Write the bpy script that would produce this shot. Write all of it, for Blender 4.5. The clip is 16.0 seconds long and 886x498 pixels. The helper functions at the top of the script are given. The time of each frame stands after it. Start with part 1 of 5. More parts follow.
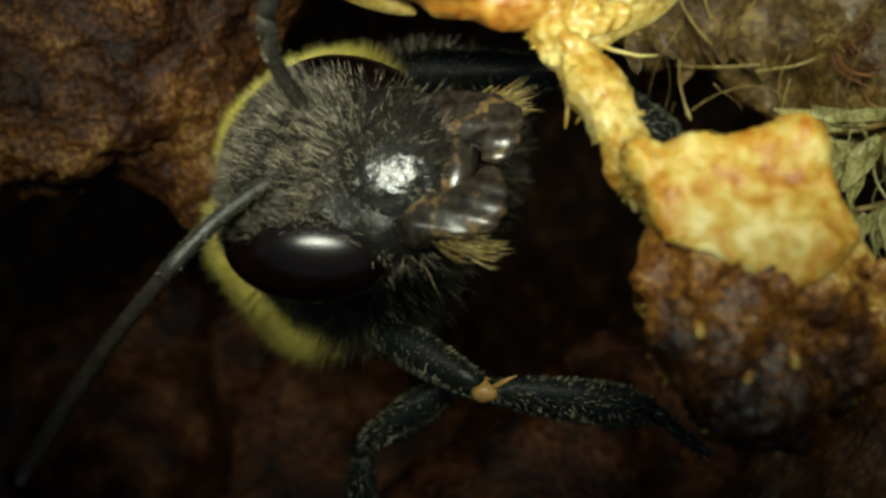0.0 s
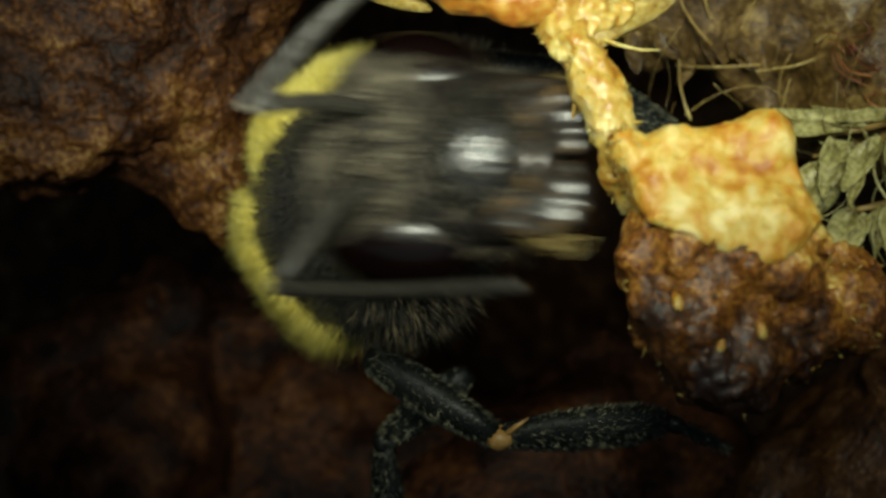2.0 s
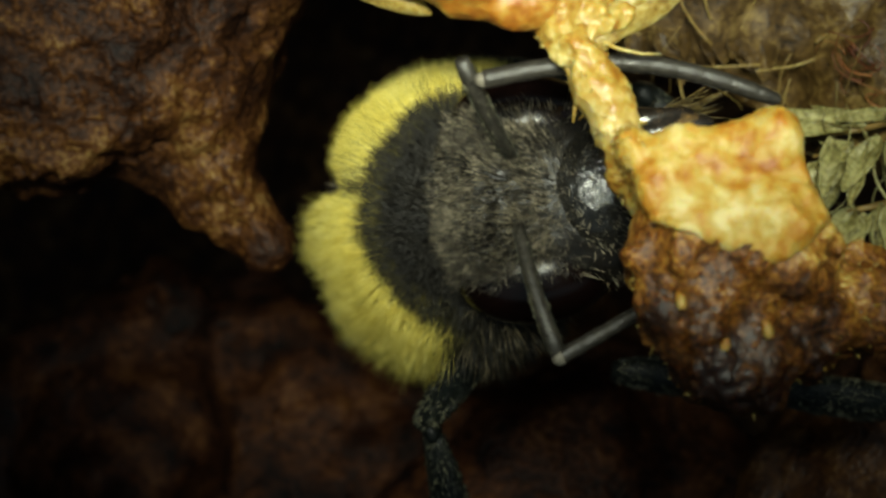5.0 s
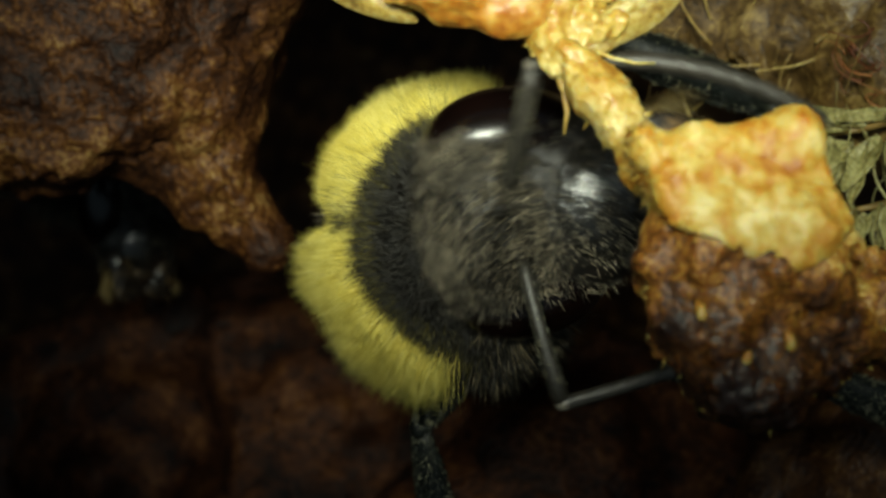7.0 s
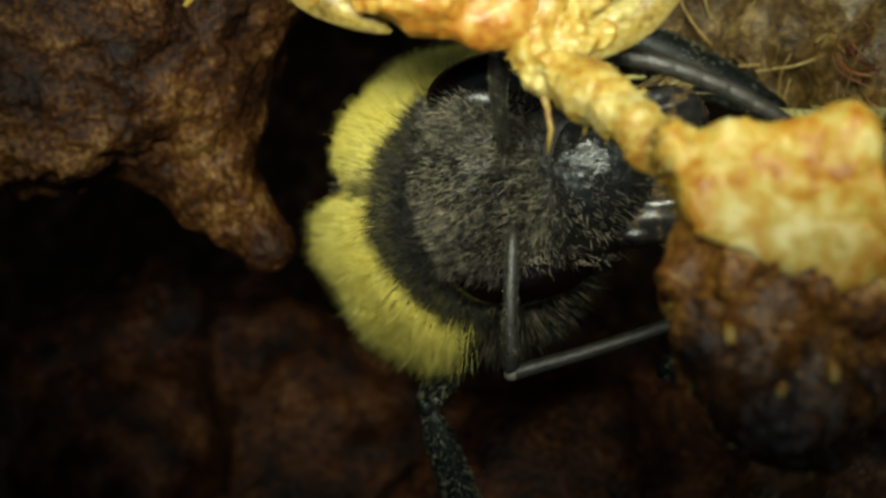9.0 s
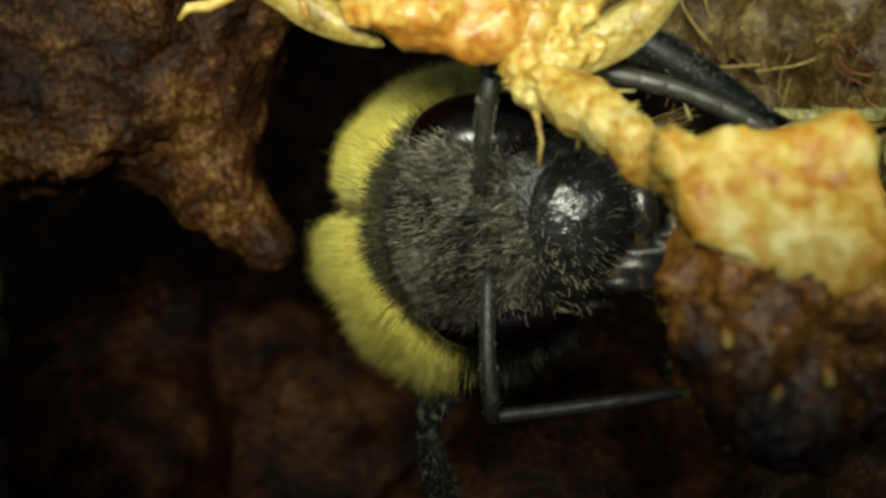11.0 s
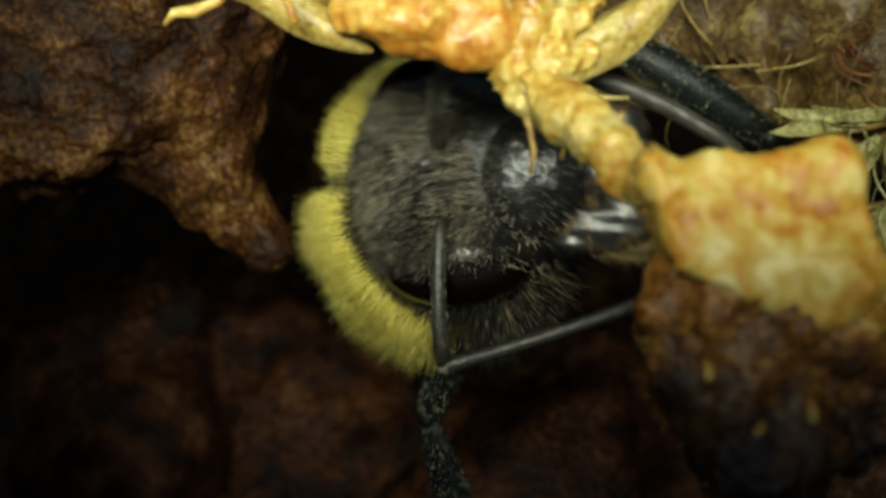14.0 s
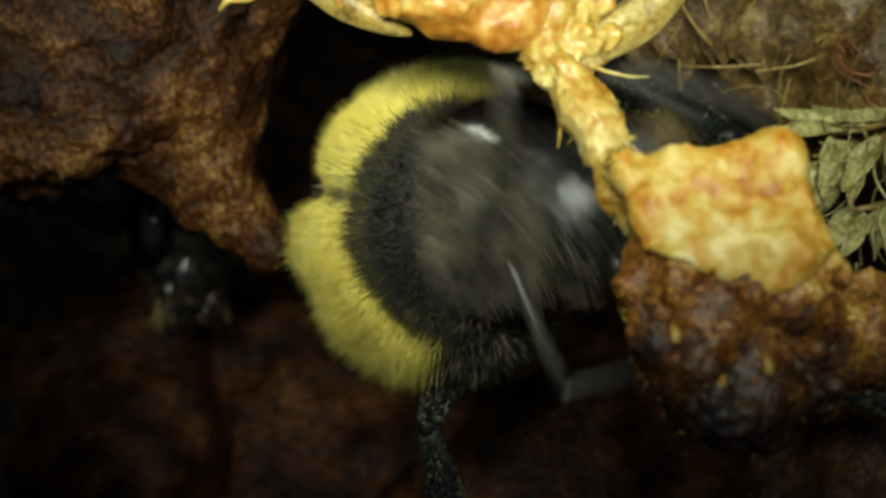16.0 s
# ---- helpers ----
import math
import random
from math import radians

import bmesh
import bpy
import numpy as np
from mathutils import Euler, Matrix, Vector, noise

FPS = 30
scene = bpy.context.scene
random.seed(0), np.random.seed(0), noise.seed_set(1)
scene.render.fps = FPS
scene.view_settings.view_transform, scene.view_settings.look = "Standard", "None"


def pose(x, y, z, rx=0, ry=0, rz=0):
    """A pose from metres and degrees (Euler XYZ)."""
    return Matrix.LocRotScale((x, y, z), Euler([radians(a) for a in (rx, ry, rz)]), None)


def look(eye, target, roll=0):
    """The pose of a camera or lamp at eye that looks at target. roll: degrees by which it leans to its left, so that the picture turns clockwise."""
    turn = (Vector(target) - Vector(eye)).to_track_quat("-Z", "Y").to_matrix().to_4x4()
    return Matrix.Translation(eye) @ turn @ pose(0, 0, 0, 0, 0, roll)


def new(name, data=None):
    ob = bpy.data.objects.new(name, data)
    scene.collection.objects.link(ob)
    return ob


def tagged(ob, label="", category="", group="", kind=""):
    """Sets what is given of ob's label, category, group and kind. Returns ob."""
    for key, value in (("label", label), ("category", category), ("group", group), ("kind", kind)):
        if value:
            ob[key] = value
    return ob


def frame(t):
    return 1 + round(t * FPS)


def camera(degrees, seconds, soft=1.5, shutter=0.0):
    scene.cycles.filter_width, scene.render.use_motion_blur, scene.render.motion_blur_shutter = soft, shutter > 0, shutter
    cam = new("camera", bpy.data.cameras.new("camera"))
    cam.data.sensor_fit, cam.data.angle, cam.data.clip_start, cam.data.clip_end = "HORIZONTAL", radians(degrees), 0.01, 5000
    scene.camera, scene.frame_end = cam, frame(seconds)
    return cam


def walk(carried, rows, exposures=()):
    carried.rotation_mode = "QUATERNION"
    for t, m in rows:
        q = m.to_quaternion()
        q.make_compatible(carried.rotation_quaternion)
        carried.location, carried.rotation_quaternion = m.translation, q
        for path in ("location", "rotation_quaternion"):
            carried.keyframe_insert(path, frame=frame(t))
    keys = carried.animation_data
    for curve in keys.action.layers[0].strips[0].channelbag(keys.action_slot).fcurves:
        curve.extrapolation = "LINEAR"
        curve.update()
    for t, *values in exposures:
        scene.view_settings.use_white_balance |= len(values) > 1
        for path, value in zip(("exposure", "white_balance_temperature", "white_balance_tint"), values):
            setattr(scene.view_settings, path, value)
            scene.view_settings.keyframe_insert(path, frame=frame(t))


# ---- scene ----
# One bumblebee in the mouth of its nest, seen from about two centimetres.
# Lengths below are in millimetres and are scaled to metres when a mesh is made.
MM = 0.001
cam = camera(40, 16.0, soft=2.7, shutter=0.9)
walk(cam, [(0.0, look((0, 0, 0.030), (0, 0.1, 0.030))), (16.0, look((0, 0, 0.030), (0, 0.1, 0.030)))])
cam.data.dof.use_dof = True
cam.data.dof.focus_distance = 0.0212
cam.data.dof.aperture_fstop = 170

# ---- light: one filming lamp above the lens, and the faint glow of the open nest ----
world = bpy.data.worlds.new("world")
scene.world = world
world.use_nodes = True
world.node_tree.nodes["Background"].inputs[0].default_value = (0.38, 0.52, 0.58, 1)
world.node_tree.nodes["Background"].inputs[1].default_value = 0.24
lamp_data = bpy.data.lights.new("filming_lamp", "AREA")
lamp_data.shape, lamp_data.size, lamp_data.size_y = "RECTANGLE", 0.0150, 0.0034
lamp_data.energy, lamp_data.color = 0.00106, (0.94, 1.0, 0.80)
lamp_data.spread = radians(45)
lamp = new("filming_lamp", lamp_data)
lamp.matrix_world = look((-0.0016, 0.002, 0.0346), (0.0002, 0.022, 0.0335))
scene.view_settings.exposure = 0.0


# ---- materials ----
def material(name):
    m = bpy.data.materials.new(name)
    m.use_nodes = True
    return m, m.node_tree, m.node_tree.nodes["Principled BSDF"]


def grainy(name, colours, scale, rough=(0.5, 0.7), bump=0.03, fine=6.0, sss=0.0, spec=0.5, detail=6, island=0.0, metal=0.0, drift=None):
    """Noise-mottled surface: colours are stops of (position, rgb); scale is per millimetre."""
    m, nt, bsdf = material(name)
    N = nt.nodes.new
    tc, mp = N("ShaderNodeTexCoord"), N("ShaderNodeMapping")
    mp.inputs["Scale"].default_value = (1000,) * 3
    nt.links.new(tc.outputs["Object"], mp.inputs[0])
    n1, n2, n3 = N("ShaderNodeTexNoise"), N("ShaderNodeTexNoise"), N("ShaderNodeTexNoise")
    for n, s, d in ((n1, scale, detail), (n2, scale * fine, 4), (n3, scale * 0.37, 3)):
        n.inputs["Scale"].default_value, n.inputs["Detail"].default_value = s, d
        nt.links.new(mp.outputs[0], n.inputs["Vector"])
    mix = N("ShaderNodeMath")
    mix.operation = "MULTIPLY_ADD"
    mix.inputs[1].default_value = 0.45
    nt.links.new(n2.outputs["Fac"], mix.inputs[0])
    half = N("ShaderNodeMath")
    half.operation = "MULTIPLY_ADD"
    half.inputs[1].default_value, half.inputs[2].default_value = 0.55, 0.0
    nt.links.new(n1.outputs["Fac"], half.inputs[0])
    nt.links.new(half.outputs[0], mix.inputs[2])
    last = mix.outputs[0]
    if island:
        geo, add = N("ShaderNodeNewGeometry"), N("ShaderNodeMath")
        add.operation = "MULTIPLY_ADD"
        add.inputs[1].default_value = island
        sub = N("ShaderNodeMath")
        sub.operation = "SUBTRACT"
        sub.inputs[1].default_value = island / 2
        nt.links.new(geo.outputs["Random Per Island"], add.inputs[0])
        nt.links.new(last, sub.inputs[0])
        nt.links.new(sub.outputs[0], add.inputs[2])
        last = add.outputs[0]
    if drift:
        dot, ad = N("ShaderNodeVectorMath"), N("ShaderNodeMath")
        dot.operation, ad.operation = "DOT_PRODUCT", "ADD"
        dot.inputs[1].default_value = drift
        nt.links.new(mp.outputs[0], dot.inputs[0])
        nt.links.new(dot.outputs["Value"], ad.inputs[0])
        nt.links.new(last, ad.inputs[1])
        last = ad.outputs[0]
    ramp = N("ShaderNodeValToRGB")
    el = ramp.color_ramp.elements
    while len(el) < len(colours):
        el.new(0.5)
    for e, (p, c) in zip(el, colours):
        e.position, e.color = p, (*c, 1)
    nt.links.new(last, ramp.inputs[0])
    nt.links.new(ramp.outputs[0], bsdf.inputs["Base Color"])
    r = N("ShaderNodeMapRange")
    r.inputs["From Min"].default_value, r.inputs["From Max"].default_value = 0.3, 0.7
    r.inputs["To Min"].default_value, r.inputs["To Max"].default_value = rough
    nt.links.new(n3.outputs["Fac"], r.inputs["Value"])
    nt.links.new(r.outputs[0], bsdf.inputs["Roughness"])
    if bump:
        b = N("ShaderNodeBump")
        b.inputs["Strength"].default_value, b.inputs["Distance"].default_value = 1.0, bump * MM
        nt.links.new(mix.outputs[0], b.inputs["Height"])
        nt.links.new(b.outputs[0], bsdf.inputs["Normal"])
    bsdf.inputs["Specular IOR Level"].default_value = spec
    bsdf.inputs["Metallic"].default_value = metal
    if sss:
        bsdf.inputs["Subsurface Weight"].default_value = sss
        bsdf.inputs["Subsurface Radius"].default_value = (1.0, 0.45, 0.12)
        bsdf.inputs["Subsurface Scale"].default_value = 0.5 * MM
    return m


EARTH = grainy("brown_nest_crust", [(0.36, (0.007, 0.0024, 0.0010)), (0.45, (0.023, 0.0078, 0.0025)), (0.52, (0.054, 0.0190, 0.0047)), (0.58, (0.108, 0.042, 0.0090)), (0.67, (0.24, 0.14, 0.043))], 0.6, (0.4, 0.66), 0.20, 12, spec=0.22)
DEEP = grainy("dark_red_brown_crust", [(0.38, (0.0025, 0.0011, 0.0007)), (0.47, (0.026, 0.0080, 0.0030)), (0.56, (0.080, 0.025, 0.0072)), (0.67, (0.20, 0.080, 0.024))], 0.55, (0.4, 0.7), 0.45, 7, spec=0.25)
SIDE = grainy("amber_brown_crust", [(0.34, (0.006, 0.0022, 0.001)), (0.46, (0.042, 0.0145, 0.0038)), (0.56, (0.10, 0.038, 0.009)), (0.67, (0.22, 0.115, 0.035))], 1.1, (0.35, 0.65), 0.2, 6)
WAD = grainy("matted_nest_fibre", [(0.32, (0.018, 0.010, 0.003)), (0.5, (0.095, 0.052, 0.0125)), (0.68, (0.27, 0.18, 0.052))], 0.8, (0.4, 0.7), 0.10, 8)
CREAM = grainy("pale_cream_wax", [(0.42, (0.26, 0.088, 0.006)), (0.47, (0.35, 0.160, 0.015)), (0.515, (0.40, 0.240, 0.038)), (0.56, (0.44, 0.315, 0.082)), (0.63, (0.54, 0.44, 0.20))], 0.42, (0.42, 0.66), 0.035, 7, 0.4, spec=0.35, drift=(-0.03, -0.02, 0.01))
PALE = grainy("fresh_yellow_wax", [(0.34, (0.17, 0.060, 0.006)), (0.43, (0.27, 0.135, 0.016)), (0.52, (0.345, 0.230, 0.045)), (0.66, (0.48, 0.39, 0.16))], 1.1, (0.32, 0.58), 0.04, 6, 0.35, spec=0.45)
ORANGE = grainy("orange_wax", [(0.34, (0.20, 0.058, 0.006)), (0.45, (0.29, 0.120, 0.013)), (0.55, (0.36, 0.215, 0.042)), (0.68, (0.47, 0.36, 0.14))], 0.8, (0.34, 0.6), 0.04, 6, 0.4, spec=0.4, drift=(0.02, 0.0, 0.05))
# Dark wax of its own, plus lamp falloff painted in: drift darkens it downward.
AMBER = grainy("amber_brown_wax_shaded_low", [(0.26, (0.014, 0.0046, 0.0015)), (0.36, (0.060, 0.0200, 0.003)), (0.45, (0.17, 0.064, 0.0085)), (0.53, (0.31, 0.150, 0.022)), (0.62, (0.47, 0.33, 0.095))], 1.6, (0.34, 0.6), 0.06, 7, 0.5, spec=0.4, drift=(0.01, 0.0, 0.10))
FLAKE = grainy("dry_bract", [(0.36, (0.13, 0.062, 0.010)), (0.5, (0.29, 0.185, 0.040)), (0.66, (0.46, 0.36, 0.14))], 1.6, (0.35, 0.55), 0.06, 6, 0.3, spec=0.4)
CHITIN = grainy("black_chitin", [(0.35, (0.004, 0.004, 0.004)), (0.65, (0.010, 0.008, 0.006))], 3.0, (0.24, 0.5), 0.03, 5, spec=0.3)
CLYPEUS = grainy("pitted_black_chitin", [(0.35, (0.005, 0.005, 0.005)), (0.7, (0.018, 0.016, 0.012))], 6.0, (0.14, 0.26), 0.036, 2.5, spec=0.8)
LEGM = grainy("greenish_black_leg", [(0.35, (0.0022, 0.003, 0.0027)), (0.7, (0.008, 0.010, 0.008))], 5.0, (0.34, 0.55), 0.012, 5, spec=0.25)
ANTM = grainy("grey_black_antenna", [(0.35, (0.010, 0.009, 0.0075)), (0.7, (0.052, 0.046, 0.036))], 9.0, (0.26, 0.42), 0.02, 4)
EYE = grainy("dark_compound_eye", [(0.35, (0.0014, 0.0007, 0.0006)), (0.65, (0.0042, 0.0015, 0.0011))], 1.5, (0.2, 0.28), 0.0, 40, spec=0.4)
JOINT = grainy("amber_joint_skin", [(0.3, (0.24, 0.11, 0.02)), (0.7, (0.48, 0.29, 0.09))], 5.0, (0.3, 0.5), 0.01)
JOINTP = grainy("pale_elbow", [(0.3, (0.09, 0.08, 0.06)), (0.7, (0.26, 0.23, 0.18))], 5.0, (0.25, 0.4), 0.01)
JAW = grainy("horn_coloured_jaw", [(0.38, (0.006, 0.005, 0.004)), (0.54, (0.024, 0.018, 0.013)), (0.70, (0.20, 0.12, 0.042))], 2.2, (0.2, 0.34), 0.02, 3, spec=0.6)
YFUR = grainy("yellow_fur", [(0.25, (0.52, 0.40, 0.05)), (0.5, (0.76, 0.64, 0.12)), (0.8, (0.86, 0.78, 0.28))], 0.8, (0.5, 0.7), 0.0, 5, island=0.4)
# Top stop: real light grey hairs, brightened to paint in the fur's sparkle.
BFUR = grainy("black_fur", [(0.32, (0.008, 0.0068, 0.0050)), (0.54, (0.036, 0.0305, 0.0220)), (0.73, (0.34, 0.29, 0.20))], 0.8, (0.22, 0.36), 0.0, 5, island=0.42)
NFUR = grainy("brown_black_fur", [(0.25, (0.0030, 0.0026, 0.0019)), (0.55, (0.0095, 0.0080, 0.0055)), (0.8, (0.026, 0.022, 0.014))], 0.8, (0.5, 0.7), 0.0, 5, island=0.45)
OFUR = grainy("olive_brown_fur", [(0.25, (0.010, 0.0085, 0.003)), (0.55, (0.045, 0.038, 0.010)), (0.8, (0.20, 0.165, 0.035))], 0.8, (0.5, 0.7), 0.0, 5, island=0.5)
# Pale top stop colours scattered bristles as glints on the black leg.
LFUR = grainy("green_black_bristle", [(0.3, (0.006, 0.008, 0.0065)), (0.62, (0.022, 0.026, 0.018)), (0.80, (0.30, 0.28, 0.17))], 0.8, (0.22, 0.36), 0.0, 5, island=0.5)
TFUR = grainy("tawny_fur", [(0.36, (0.006, 0.005, 0.003)), (0.58, (0.026, 0.021, 0.0125)), (0.76, (0.24, 0.185, 0.10))], 0.8, (0.35, 0.55), 0.0, 5, island=0.45)
MOSS = grainy("dry_green_moss", [(0.34, (0.040, 0.032, 0.007)), (0.48, (0.17, 0.145, 0.040)), (0.64, (0.42, 0.37, 0.15))], 2.2, (0.4, 0.6), 0.05, 5, 0.15, island=0.3)
REDTH = grainy("rust_red_fibre", [(0.3, (0.07, 0.018, 0.006)), (0.6, (0.22, 0.07, 0.02)), (0.8, (0.36, 0.16, 0.05))], 1.0, (0.4, 0.6), 0.0, 5, 0.15, island=0.4)
STRAW = grainy("straw_fibre", [(0.3, (0.10, 0.06, 0.015)), (0.6, (0.28, 0.18, 0.05)), (0.85, (0.6, 0.45, 0.16))], 1.0, (0.35, 0.55), 0.0, 5, 0.2, island=0.5)

RNG = np.random.default_rng(7)


# ---- mesh helpers ----
def mesh(name, verts, faces, mat, parent=None, label="", smooth=True):
    """One mesh object from an array of points in millimetres and an array of triangles or quads."""
    me = bpy.data.meshes.new(name)
    verts = np.asarray(verts, dtype=np.float32) * MM
    faces = np.asarray(faces, dtype=np.int32)
    n, k = faces.shape
    me.vertices.add(len(verts))
    me.vertices.foreach_set("co", verts.ravel())
    me.loops.add(n * k)
    me.loops.foreach_set("vertex_index", faces.ravel())
    me.polygons.add(n)
    me.polygons.foreach_set("loop_start", np.arange(0, n * k, k, dtype=np.int32))
    me.polygons.foreach_set("use_smooth", np.full(n, smooth))
    me.update(calc_edges=True)
    me.materials.append(mat)
    ob = new(name, me)
    if parent is not None:
        ob.parent = parent
    if label:
        tagged(ob, label)
    return ob


def lattice(P, seed=0):
    """Smooth value noise in -1..1 at an array of points (one cell per unit)."""
    P = np.asarray(P, dtype=np.float64)
    i = np.floor(P).astype(np.int64)
    f = P - i
    f = f * f * (3 - 2 * f)
    out = 0
    for dx in (0, 1):
        for dy in (0, 1):
            for dz in (0, 1):
                h = (i[..., 0] + dx) * 374761393 + (i[..., 1] + dy) * 668265263 + (i[..., 2] + dz) * 2147483647 + seed * 974634777
                h = (h ^ (h >> 13)) * 1274126177
                h = (h ^ (h >> 16)) & 0xFFFF
                w = (f[..., 0] if dx else 1 - f[..., 0]) * (f[..., 1] if dy else 1 - f[..., 1]) * (f[..., 2] if dz else 1 - f[..., 2])
                out = out + w * (h / 32767.5 - 1)
    return out


def fractal(P, scale, octaves=4, seed=0):
    out, a = 0, 1.0
    for o in range(octaves):
        out = out + a * lattice(np.asarray(P) * scale * 2 ** o + 17.3 * o, seed + o)
        a *= 0.5
    return out


def ball(P, c, r):
    """Distance, about, to an ellipsoid."""
    q = (P - np.array(c, float)) / np.array(r, float)
    return (np.linalg.norm(q, axis=-1) - 1) * min(r)


def rod(P, a, b, ra, rb):
    a, b = np.array(a, float), np.array(b, float)
    h = np.clip(((P - a) @ (b - a)) / ((b - a) @ (b - a)), 0, 1)
    return np.linalg.norm(P - a - h[..., None] * (b - a), axis=-1) - (ra + (rb - ra) * h)


def union(k, *ds):
    out = ds[0]
    for d in ds[1:]:
        h = np.clip(0.5 + 0.5 * (d - out) / k, 0, 1)
        out = d * (1 - h) + out * h - k * h * (1 - h)
    return out


def carve(k, d, hole):
    return -union(k, -d, hole)


def solid(field, lo, hi, step):
    """Points and quads of the surface field = 0 within a box (surface nets)."""
    lo, hi = np.array(lo, float), np.array(hi, float)
    n = np.ceil((hi - lo) / step).astype(int) + 1
    ax = [lo[k] + step * np.arange(n[k]) for k in range(3)]
    G = np.stack(np.meshgrid(*ax, indexing="ij"), -1)
    F = field(G)
    for k in range(3):
        s = [slice(None)] * 3
        for e in (0, -1):
            s[k] = e
            F[tuple(s)] = np.abs(F[tuple(s)]) + 1e-4
    S = F < 0
    total, count = np.zeros((*(n - 1), 3)), np.zeros(n - 1)
    for k in range(3):
        a, b = [slice(None)] * 3, [slice(None)] * 3
        a[k], b[k] = slice(0, -1), slice(1, None)
        a, b = tuple(a), tuple(b)
        cross = S[a] != S[b]
        t = np.where(cross, F[a] / np.where(cross, F[a] - F[b], 1), 0)
        pos = G[a].copy()
        pos[..., k] += t * step
        others = [j for j in range(3) if j != k]
        for du in (0, 1):
            for dv in (0, 1):
                s = [slice(None)] * 3
                for j, d in zip(others, (du, dv)):
                    s[j] = slice(d, d + n[j] - 1)
                c = cross[tuple(s)]
                total += pos[tuple(s)] * c[..., None]
                count += c
    used = count > 0
    ids = np.full(used.shape, -1)
    ids[used] = np.arange(used.sum())
    V = total[used] / count[used][:, None]
    Q = []
    for k in range(3):
        i, j = [x for x in range(3) if x != k]
        a, b = [slice(None)] * 3, [slice(None)] * 3
        a[k], b[k] = slice(0, -1), slice(1, None)
        for q in (i, j):
            a[q] = b[q] = slice(1, -1)
        c = S[tuple(a)] != S[tuple(b)]
        inside = S[tuple(a)][c]
        w = np.argwhere(c)
        w[:, i] += 1
        w[:, j] += 1
        quad = []
        for du, dv in ((0, 0), (1, 0), (1, 1), (0, 1)):
            p = w.copy()
            p[:, i] -= du
            p[:, j] -= dv
            quad.append(ids[p[:, 0], p[:, 1], p[:, 2]])
        quad = np.stack(quad, 1)
        flip = inside if k != 1 else ~inside
        quad[~flip] = quad[~flip][:, ::-1]
        Q.append(quad)
    return V, np.concatenate(Q)


def ellipsoid(c, r, nu=40, nv=24, bumps=0.0, freq=2.0, seed=0, power=1.0):
    """Points and quads of a rounded body; power below 1 makes it boxier."""
    u = np.linspace(0, 2 * np.pi, nu, endpoint=False)
    v = np.linspace(0.02, np.pi - 0.02, nv)
    U, W = np.meshgrid(u, v, indexing="ij")
    sg = lambda x: np.sign(x) * np.abs(x) ** power
    D = np.stack([sg(np.sin(W)) * sg(np.cos(U)), sg(np.sin(W)) * sg(np.sin(U)), sg(np.cos(W))], -1)
    P = D * np.array(r, float)
    if bumps:
        P = P * (1 + bumps * fractal(P, freq, 3, seed))[..., None]
    P = (P + np.array(c, float)).reshape(-1, 3)
    i = np.arange(nu)[:, None] * nv + np.arange(nv - 1)[None]
    j = (np.arange(nu)[:, None] + 1) % nu * nv + np.arange(nv - 1)[None]
    return P, np.stack([i, i + 1, j + 1, j], -1).reshape(-1, 4)


def tube(points, radii, sides=10, closed=True):
    """Points and quads of a round tube along a line of points; its ends are drawn to a point."""
    P = np.array(points, float)
    R = np.array(radii, float)
    if closed:
        P, R = np.concatenate([P[:1], P, P[-1:]]), np.concatenate([[1e-3], R, [1e-3]])
    T = np.gradient(P, axis=0)
    T[0], T[-1] = T[1] + 1e-9, T[-2] + 1e-9
    T /= np.linalg.norm(T, axis=1)[:, None] + 1e-12
    ref = np.array([0.13, 0.21, 0.97]) if abs(T[:, 2]).mean() < 0.8 else np.array([0.97, 0.2, 0.1])
    A = np.cross(T, ref)
    A /= np.linalg.norm(A, axis=1)[:, None]
    B = np.cross(T, A)
    th = np.linspace(0, 2 * np.pi, sides, endpoint=False)
    V = P[:, None] + R[:, None, None] * (np.cos(th)[None, :, None] * A[:, None] + np.sin(th)[None, :, None] * B[:, None])
    n = len(P)
    i = np.arange(n - 1)[:, None] * sides + np.arange(sides)[None]
    j = np.arange(n - 1)[:, None] * sides + (np.arange(sides)[None] + 1) % sides
    return V.reshape(-1, 3), np.stack([i, j, j + sides, i + sides], -1).reshape(-1, 4)


def merge(*pairs):
    V, Q, o = [], [], 0
    for v, q in pairs:
        V.append(np.asarray(v))
        Q.append(np.asarray(q) + o)
        o += len(v)
    return np.concatenate(V), np.concatenate(Q)


def hairs(root, way, length, width, bend, steps=3):
    """Points and triangles of many tapered three-sided hairs."""
    n = len(root)
    way = way / (np.linalg.norm(way, axis=1)[:, None] + 1e-9)
    ref = RNG.normal(size=(n, 3))
    A = np.cross(way, ref)
    A /= np.linalg.norm(A, axis=1)[:, None] + 1e-9
    B = np.cross(way, A)
    rings = []
    L = np.asarray(length)[:, None]
    for k in range(steps):
        s = k / steps
        c = root + way * L * s + bend * L * s * s
        w = np.asarray(width)[:, None] * (1 - 0.55 * s)
        for a in (0, 2.0944, 4.18879):
            rings.append(c + w * (np.cos(a) * A + np.sin(a) * B))
    rings.append(root + way * L + bend * L)
    V = np.stack(rings, 1)
    m = 3 * steps + 1
    F = []
    for k in range(steps - 1):
        for a in range(3):
            p, q = 3 * k + a, 3 * k + (a + 1) % 3
            F += [(p, q, q + 3), (p, q + 3, p + 3)]
    for a in range(3):
        F.append((3 * (steps - 1) + a, 3 * (steps - 1) + (a + 1) % 3, 3 * steps))
    F = np.array(F)[None] + (np.arange(n) * m)[:, None, None]
    return V.reshape(-1, 3), F.reshape(-1, 3)


